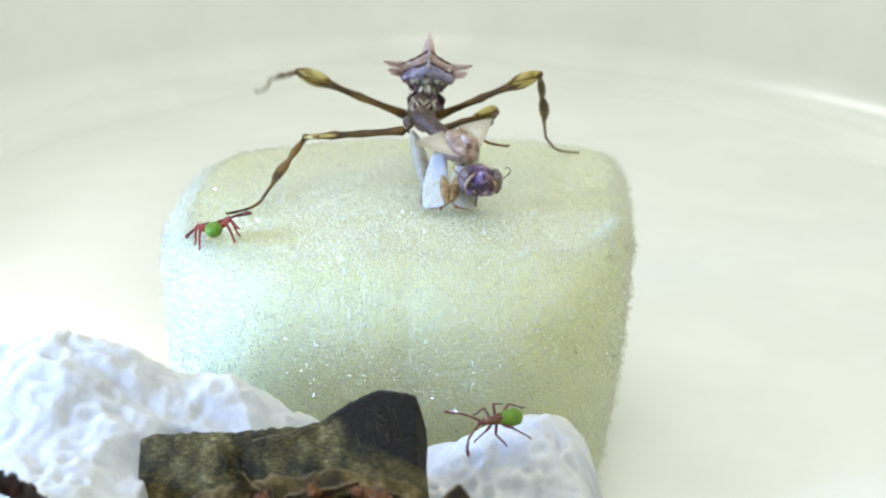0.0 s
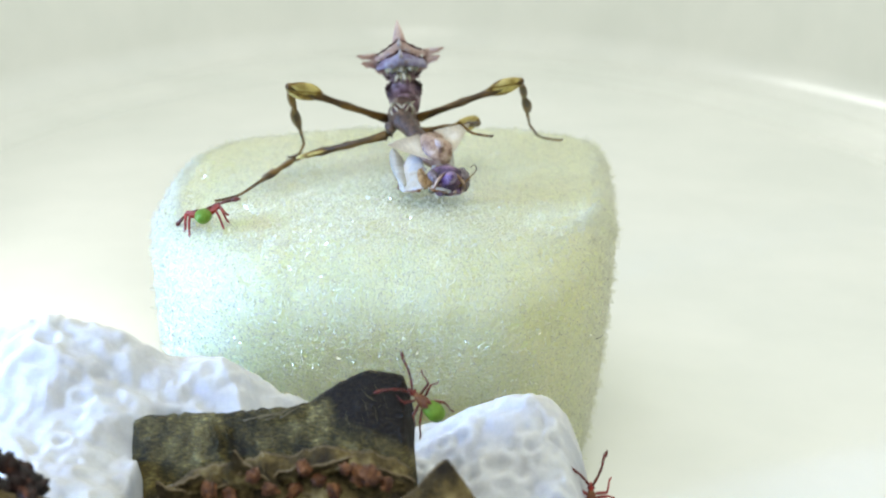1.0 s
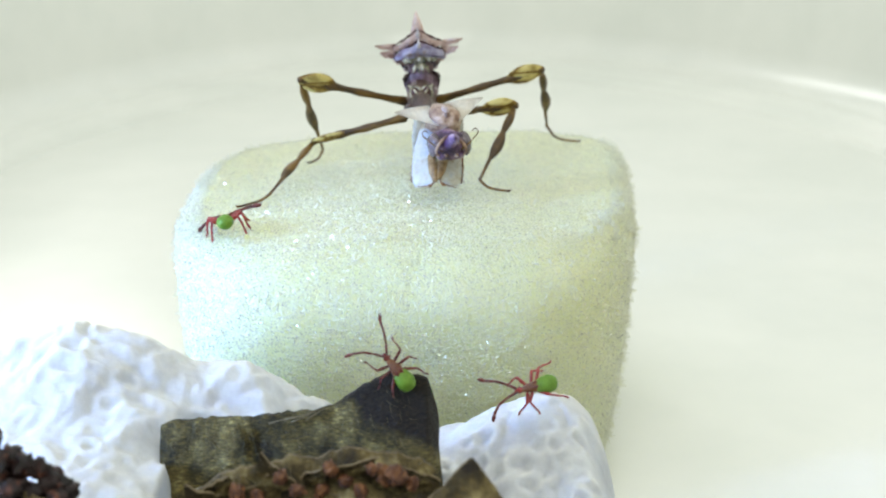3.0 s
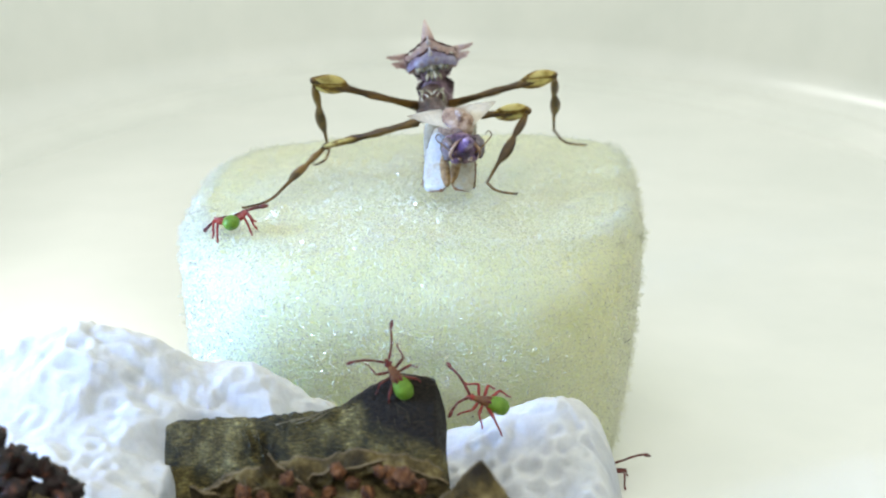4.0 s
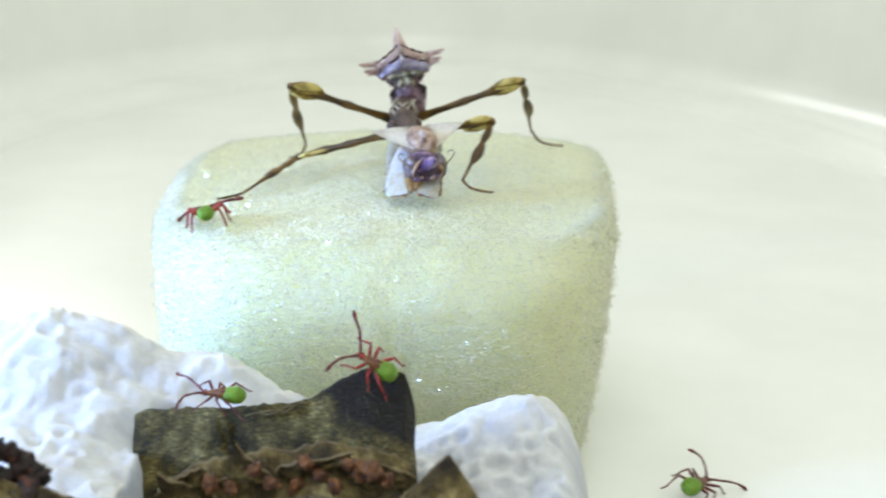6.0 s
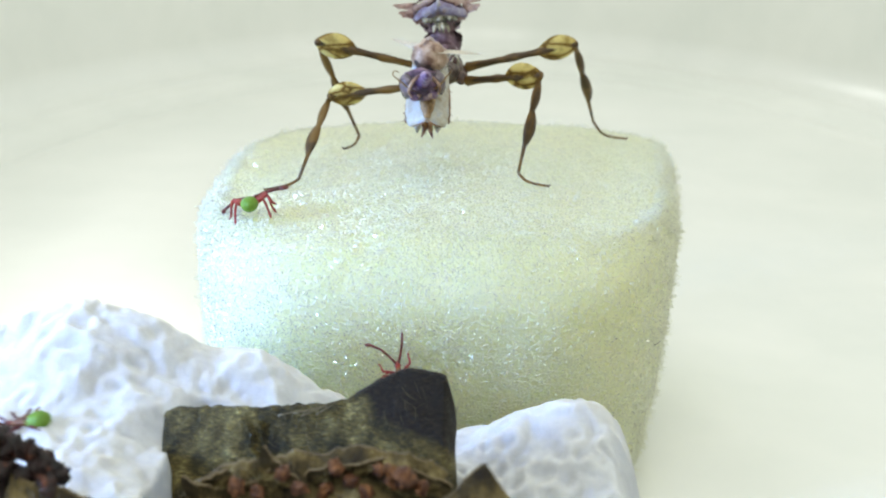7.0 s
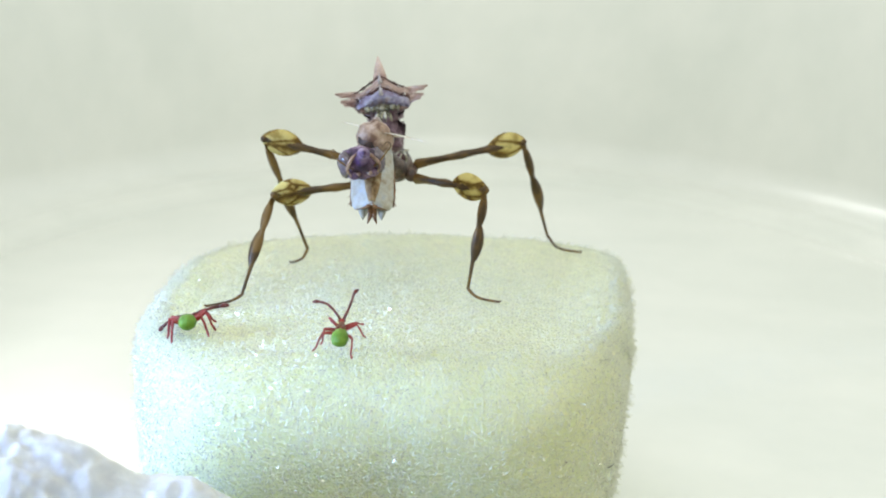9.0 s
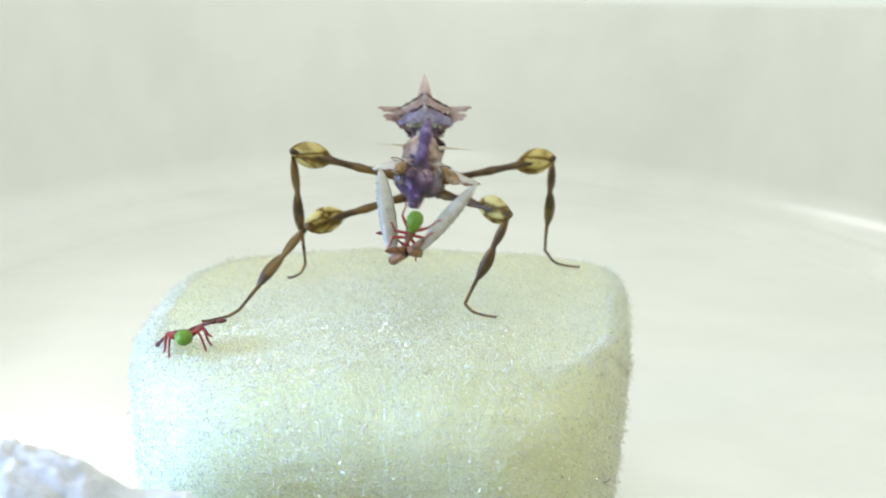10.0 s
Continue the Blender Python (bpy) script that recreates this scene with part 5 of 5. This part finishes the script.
FLOOR = [
    (0, 11.0, -25.4, 1.0, 12.6, -24.4, 1.0),
    (3.55, 11.0, -25.4, 1.0, 12.6, -24.4, 1.0),
    (3.9, 16.20, -15.59, 1.00, 17.37, -13.26, 1.00),
    (4.2, 16.95, -15.98, 1.00, 18.32, -13.66, 1.00),
    (4.5, 17.98, -15.00, 1.00, 19.80, -12.64, 1.00),
    (4.8, 20.54, -13.15, 1.00, 22.79, -10.84, 1.00),
    (5, 22.17, -13.25, 1.00, 24.34, -10.95, 1.00),
    (5.2, 22.27, -13.47, 1.00, 24.85, -10.19, 1.00),
    (5.5, 24.24, -14.90, 1.00, 26.36, -13.41, 1.00),
    (5.8, 25.50, -17.70, 1.00, 27.84, -15.33, 1.00),
    (6, 27.08, -18.31, 1.00, 29.19, -16.24, 1.00),
    (6.2, 28.21, -18.95, 1.00, 30.24, -16.67, 1.00),
    (7.0, 52.0, -30.0, 1.00, 54.0, -29.2, 1.00),
]


def glide(rows, t):
    """The row at t, on straight lines between the rows."""
    ts = [r[0] for r in rows]
    return [float(np.interp(t, ts, [r[i] for r in rows])) for i in range(1, len(rows[0]))]


def knee_at(hip, foot, lf, lt, wish):
    """The knee of a two-piece leg: on the circle of all possible knees, the one nearest to the wish."""
    d = foot - hip
    dist = min(d.length, lf + lt - 0.05)
    n = d.normalized()
    a = (lf * lf - lt * lt + dist * dist) / (2 * dist)
    r = math.sqrt(max(lf * lf - a * a, 0.0))
    u = n.orthogonal().normalized()
    v = n.cross(u)
    best = None
    for k in range(144):
        p = hip + n * a + (u * math.cos(k * math.pi / 72) + v * math.sin(k * math.pi / 72)) * r
        e = (p.x - wish.x) ** 2 + (p.z - wish.z) ** 2 + 0.04 * (p.y - wish.y) ** 2
        if best is None or e < best[0]:
            best = (e, p)
    return best[1]


# foot joints that leave the foam: seconds, x, y, z
RAISED = {
    "mr": [(0, 7.4, -2.6, 30.7), (1.0, 7.4, -2.6, 30.4), (1.2, 8.0, -3.0, 29.2), (1.4, 8.6, -2.8, 28.2), (1.6, 8.6, -2.9, 27.0), (1.8, 7.26, -3.3, 25.5), (10, 7.26, -3.3, 25.5)],
    "hl": [(0, -13.3, 16, 33.0), (0.1, -12.0, 15, 28.8), (0.2, -15.6, 16, 29.0), (0.3, -17.2, 16, 28.8), (0.4, -9.0, 10.4, 26.8), (0.5, -8.2, 10.0, 26.1), (10, -8.2, 10.0, 26.1)],
}


def mantis_motion():
    rows = {k: [] for k in MANTIS}
    times = sorted({r[0] for r in BODY} | {0.1, 0.2, 0.3, 0.4, 1.2, 1.4, 1.6, 1.8, 3.0, 6.6, 6.9})
    back = Matrix.Translation(-ROOT * K)
    for t in times:
        bx, bz, ax, az, hx, hy, hz = glide(BODY, t)
        b, h = Vector((bx, 3.0, bz)), Vector((hx, hy, hz))
        lean = math.degrees(math.atan2(ax - bx, az - bz))
        body = back @ pose(*(b * K), 0, lean, 0)
        up = min(1.0, max(0.0, (bz - 31.5) / 2.5))
        rows["thorax"].append((t, body))
        tilted = lean * (1.9 - 1.35 * up if lean < 0 else 0.4)
        # the abdomen tilts a little further than the line from thorax to tail tip, which it keeps to
        tip_at = Vector((ax, 0, az)) - Matrix.Rotation(radians(tilted), 3, "Y") @ Vector((0, 0, 9.75))
        rows["abdomen"].append((t, back @ pose(tip_at.x * K, 3.0 * K, tip_at.z * K, 0, tilted, 0)))
        early = min(1.0, max(0.0, (t - 1.0) / 2.0))
        held = min(1.0, max(0.0, (t - 9.25) / 0.12))
        # shield and head
        neck = h + Vector((-0.35 * (h.x - bx) * 0.3, 2.4, 0.9 + 0.9 * up))
        start = b + Vector((0, -2.2, 0.3))
        rows["forebody"].append((t, back @ aim(start, neck, (0, -0.35, 1))))
        d = (neck - start).normalized()
        tilt = 80 - 74 * held
        turn = -6 * (h.x - bx)
        rows["head"].append((t, back @ pose(*(h * K), tilt, 4 * (ax - bx) + 10 * held, 0 if held else turn * 0.5 + 14 * (1 - up))))
        # forelegs: folded under the head, or spread and closing on the prey
        px, py, pz, qx, qy, qz = glide(PREY, t)
        prey = Vector((px + qx, py + qy, pz + qz)) / 2
        for side, s in (("l", -1), ("r", 1)):
            base = start + d * 5.6 + Vector((s * (1.35 - 0.4 * up) - 0.1, -0.4, -0.4 + 0.5 * up))
            elbow_f = base + Vector((-0.55 + 0.75 * up if s < 0 else -0.75 + 0.65 * up, -3.4 + 0.1 * up, -4.7 + 0.1 * up))
            elbow_h = prey + Vector((s * 4.4 + 1.6, 2.5, 3.6 - 0.8 * s))
            e = elbow_f.lerp(elbow_h, held)
            e = base + (e - base).normalized() * (5.8 + 0.5 * held)
            low = max(0.0, 24.9 - e.z) * (1 - held)
            e += Vector((0, -2.4 * low, low))
            tip_f = base + Vector((-1.7 if s < 0 else 0.2, 1.0, -0.6)).lerp(Vector((s * 0.1, 1.2, 0.0)), early)
            tip_h = prey + Vector((s * 0.25 - 0.9, -0.9, -3.1))
            tip = tip_f.lerp(tip_h, held)
            f = e + (tip - e).normalized() * (6.8 + 0.8 * held)
            claw = (e + Vector((-s * (0.25 + 0.4 * up), 0.8, 0.3 - 1.5 * up))).lerp(prey + Vector((-s * 0.2 - 0.5, -1.3, -1.4)), held)
            root = (e.lerp(base, 0.7 - 0.26 * up) + Vector((-s * (0.2 + 0.5 * up), 0.9, 0.1))).lerp(f, held)
            rows["coxa_" + side].append((t, back @ aim(base, e, (s, 0.5 + 0.4 * up, 0) if held < 0.5 else (s * 0.35, 1, 0))))
            rows["femur_" + side].append((t, back @ aim(e + Vector((s * 0.5 * (1 - up), 3.0 - 2.2 * up, 1.2 - 2.2 * up)) * (1 - held), f + Vector((s * 0.5 * (1 - up), 3.0 - 2.2 * up, 1.2 - 2.2 * up)) * (1 - held), (s, -0.4, 0))))
            rows["tibia_" + side].append((t, back @ aim(root, claw, (-s, 0, 0.2))))
        # walking legs
        turned = pose(*(b * K), 0, lean * 0.5, 0)
        for k, (hip, lf, lt, a, tip, low, high) in LEGS.items():
            hp = turned @ ((Vector(hip) + Vector((0, 0, 0.45 * up))) * K) / K
            foot = Vector(a)
            if k in RAISED:
                foot = Vector(glide(RAISED[k], t))
            wish = hp + Vector(low).lerp(Vector(high), up)
            if k[0] == "h":
                wish.z += 0.55 * max(0.0, 32.6 - bz)
            if k != "hl":
                wish.z += (1.9 if k == "ml" else 1.0) * max(0.0, 1 - t)
            if k == "hl" and t < 0.05:
                wish = hp + Vector((-9.6, 4.4, 4.0))
            kn = knee_at(hp, foot, lf, lt, wish)
            out = Vector((1 if k[1] == "r" else -1, 0, 0))
            rows["thigh_" + k].append((t, back @ aim(hp, kn, (0, -0.75 + 0.5 * up, 0.8 + 0.2 * up) if k != "ml" else (0, -1.0 + 0.75 * up, 0.15 + 0.85 * up))))
            rows["shin_" + k].append((t, back @ aim(kn, foot, out)))
            if k in RAISED:
                rows["foot_" + k].append((t, back @ pose(*(foot * K), 0, 0, 0)))
    for k, r in rows.items():
        if r:
            walk(MANTIS[k], r)


def bug_rows(track, times, normal, lift=0.62):
    out = []
    for t in times:
        v = glide(track, t)
        a, h = Vector(v[:3]), Vector(v[3:])
        n = Vector(normal(t, a))
        y = (h - a).normalized()
        x = y.cross(n).normalized()
        z = x.cross(y)
        m = Matrix((x, y, z)).transposed().to_4x4()
        mid = a.lerp(h, 0.5) - z * lift
        out.append((t, Matrix.Translation(mid * K) @ m))
    return out


def turning(table):
    """A direction that swings from row to row of (seconds, y, z)."""
    return lambda t, a: (0.0, *glide(table, t))


def bug_motion(bug, rows, busy, seed, folded=99.0):
    """busy(t): how fast the legs step at t, 0 to 1; from the time folded on, the feelers are bent back."""
    if rows:
        walk(bug, rows)
    r = random.Random(seed)
    legs = [o for o in bug.children if o.name.startswith("leg")]
    feelers = [o for o in bug.children if o.name.startswith("antenna")]
    for j, ob in enumerate(legs):
        at, ph = ob.location.copy(), math.pi * ((j + j // 3) % 2) + r.uniform(-0.4, 0.4)
        keys = []
        for k in range(67):
            t = min(k * 0.15, 10.0)
            w = busy(t)
            keys.append((t, Matrix.Translation(at) @ pose(0, 0, 0, 0, 7 * w * math.cos(t * 11 + ph), 19 * w * math.sin(t * 11 + ph))))
        walk(ob, keys + [(10.0, keys[-1][1])] if keys[-1][0] < 10 else keys)
    for j, ob in enumerate(feelers):
        at, ph = ob.location.copy(), r.uniform(0, 6)
        keys = []
        for k in range(41):
            t = k * 0.25
            keys.append((t, Matrix.Translation(at) @ pose(0, 0, 0, (4 + 10 * busy(t)) * math.sin(t * 4.1 + ph) + (75 if t > folded else 0), 0, (3 + 11 * busy(t)) * math.sin(t * 3.3 + ph * 2))))
        walk(ob, keys)


def motions():
    mantis_motion()
    ts = sorted({r[0] for r in CLIMBER} | {0.0, 7.0, 8.5, 10.0})
    bug_motion(BUGS["climber"], bug_rows(CLIMBER, ts, turning(((0, -0.50, 0.87), (0.6, -0.55, 0.83), (1.0, -0.85, 0.52), (4.8, -0.85, 0.52), (5.3, -0.22, 0.97), (10, -0.22, 0.97)))), lambda t: 1.0 if t < 1.9 or 4.8 < t < 7.4 else 0.12, 1)
    ts = sorted({r[0] for r in PREY} | {0.0})
    bug_motion(BUGS["prey"], bug_rows(PREY, ts, turning(((0, -0.9, 0.5), (2.2, -0.9, 0.5), (3.3, -0.6, 0.8), (4.4, -0.6, 0.8), (5.0, -0.8, 0.6), (6.2, -0.6, 0.8), (6.9, -0.9, 0.4), (9.25, -0.9, 0.5), (9.3, 1.0, 0.3), (10, 1.0, 0.3)))), lambda t: 0.9 if t < 9.2 else 0.5, 2, 9.3)
    ts = sorted({r[0] for r in FLOOR} | {0.0, 10.0})
    bug_motion(BUGS["floor"], bug_rows(FLOOR, ts, lambda t, a: (0, -0.45, 0.9)), lambda t: 0.9 if t < 6.5 else 0.0, 3)
    rest = BUGS["resting"]
    rest.matrix_world = Matrix.Translation(Vector((-15.1, -13.8, 23.95)) * K) @ pose(0, 0, 0, 0, -11, 8)
    bug_motion(rest, [], lambda t: 0.10, 4)


motions()
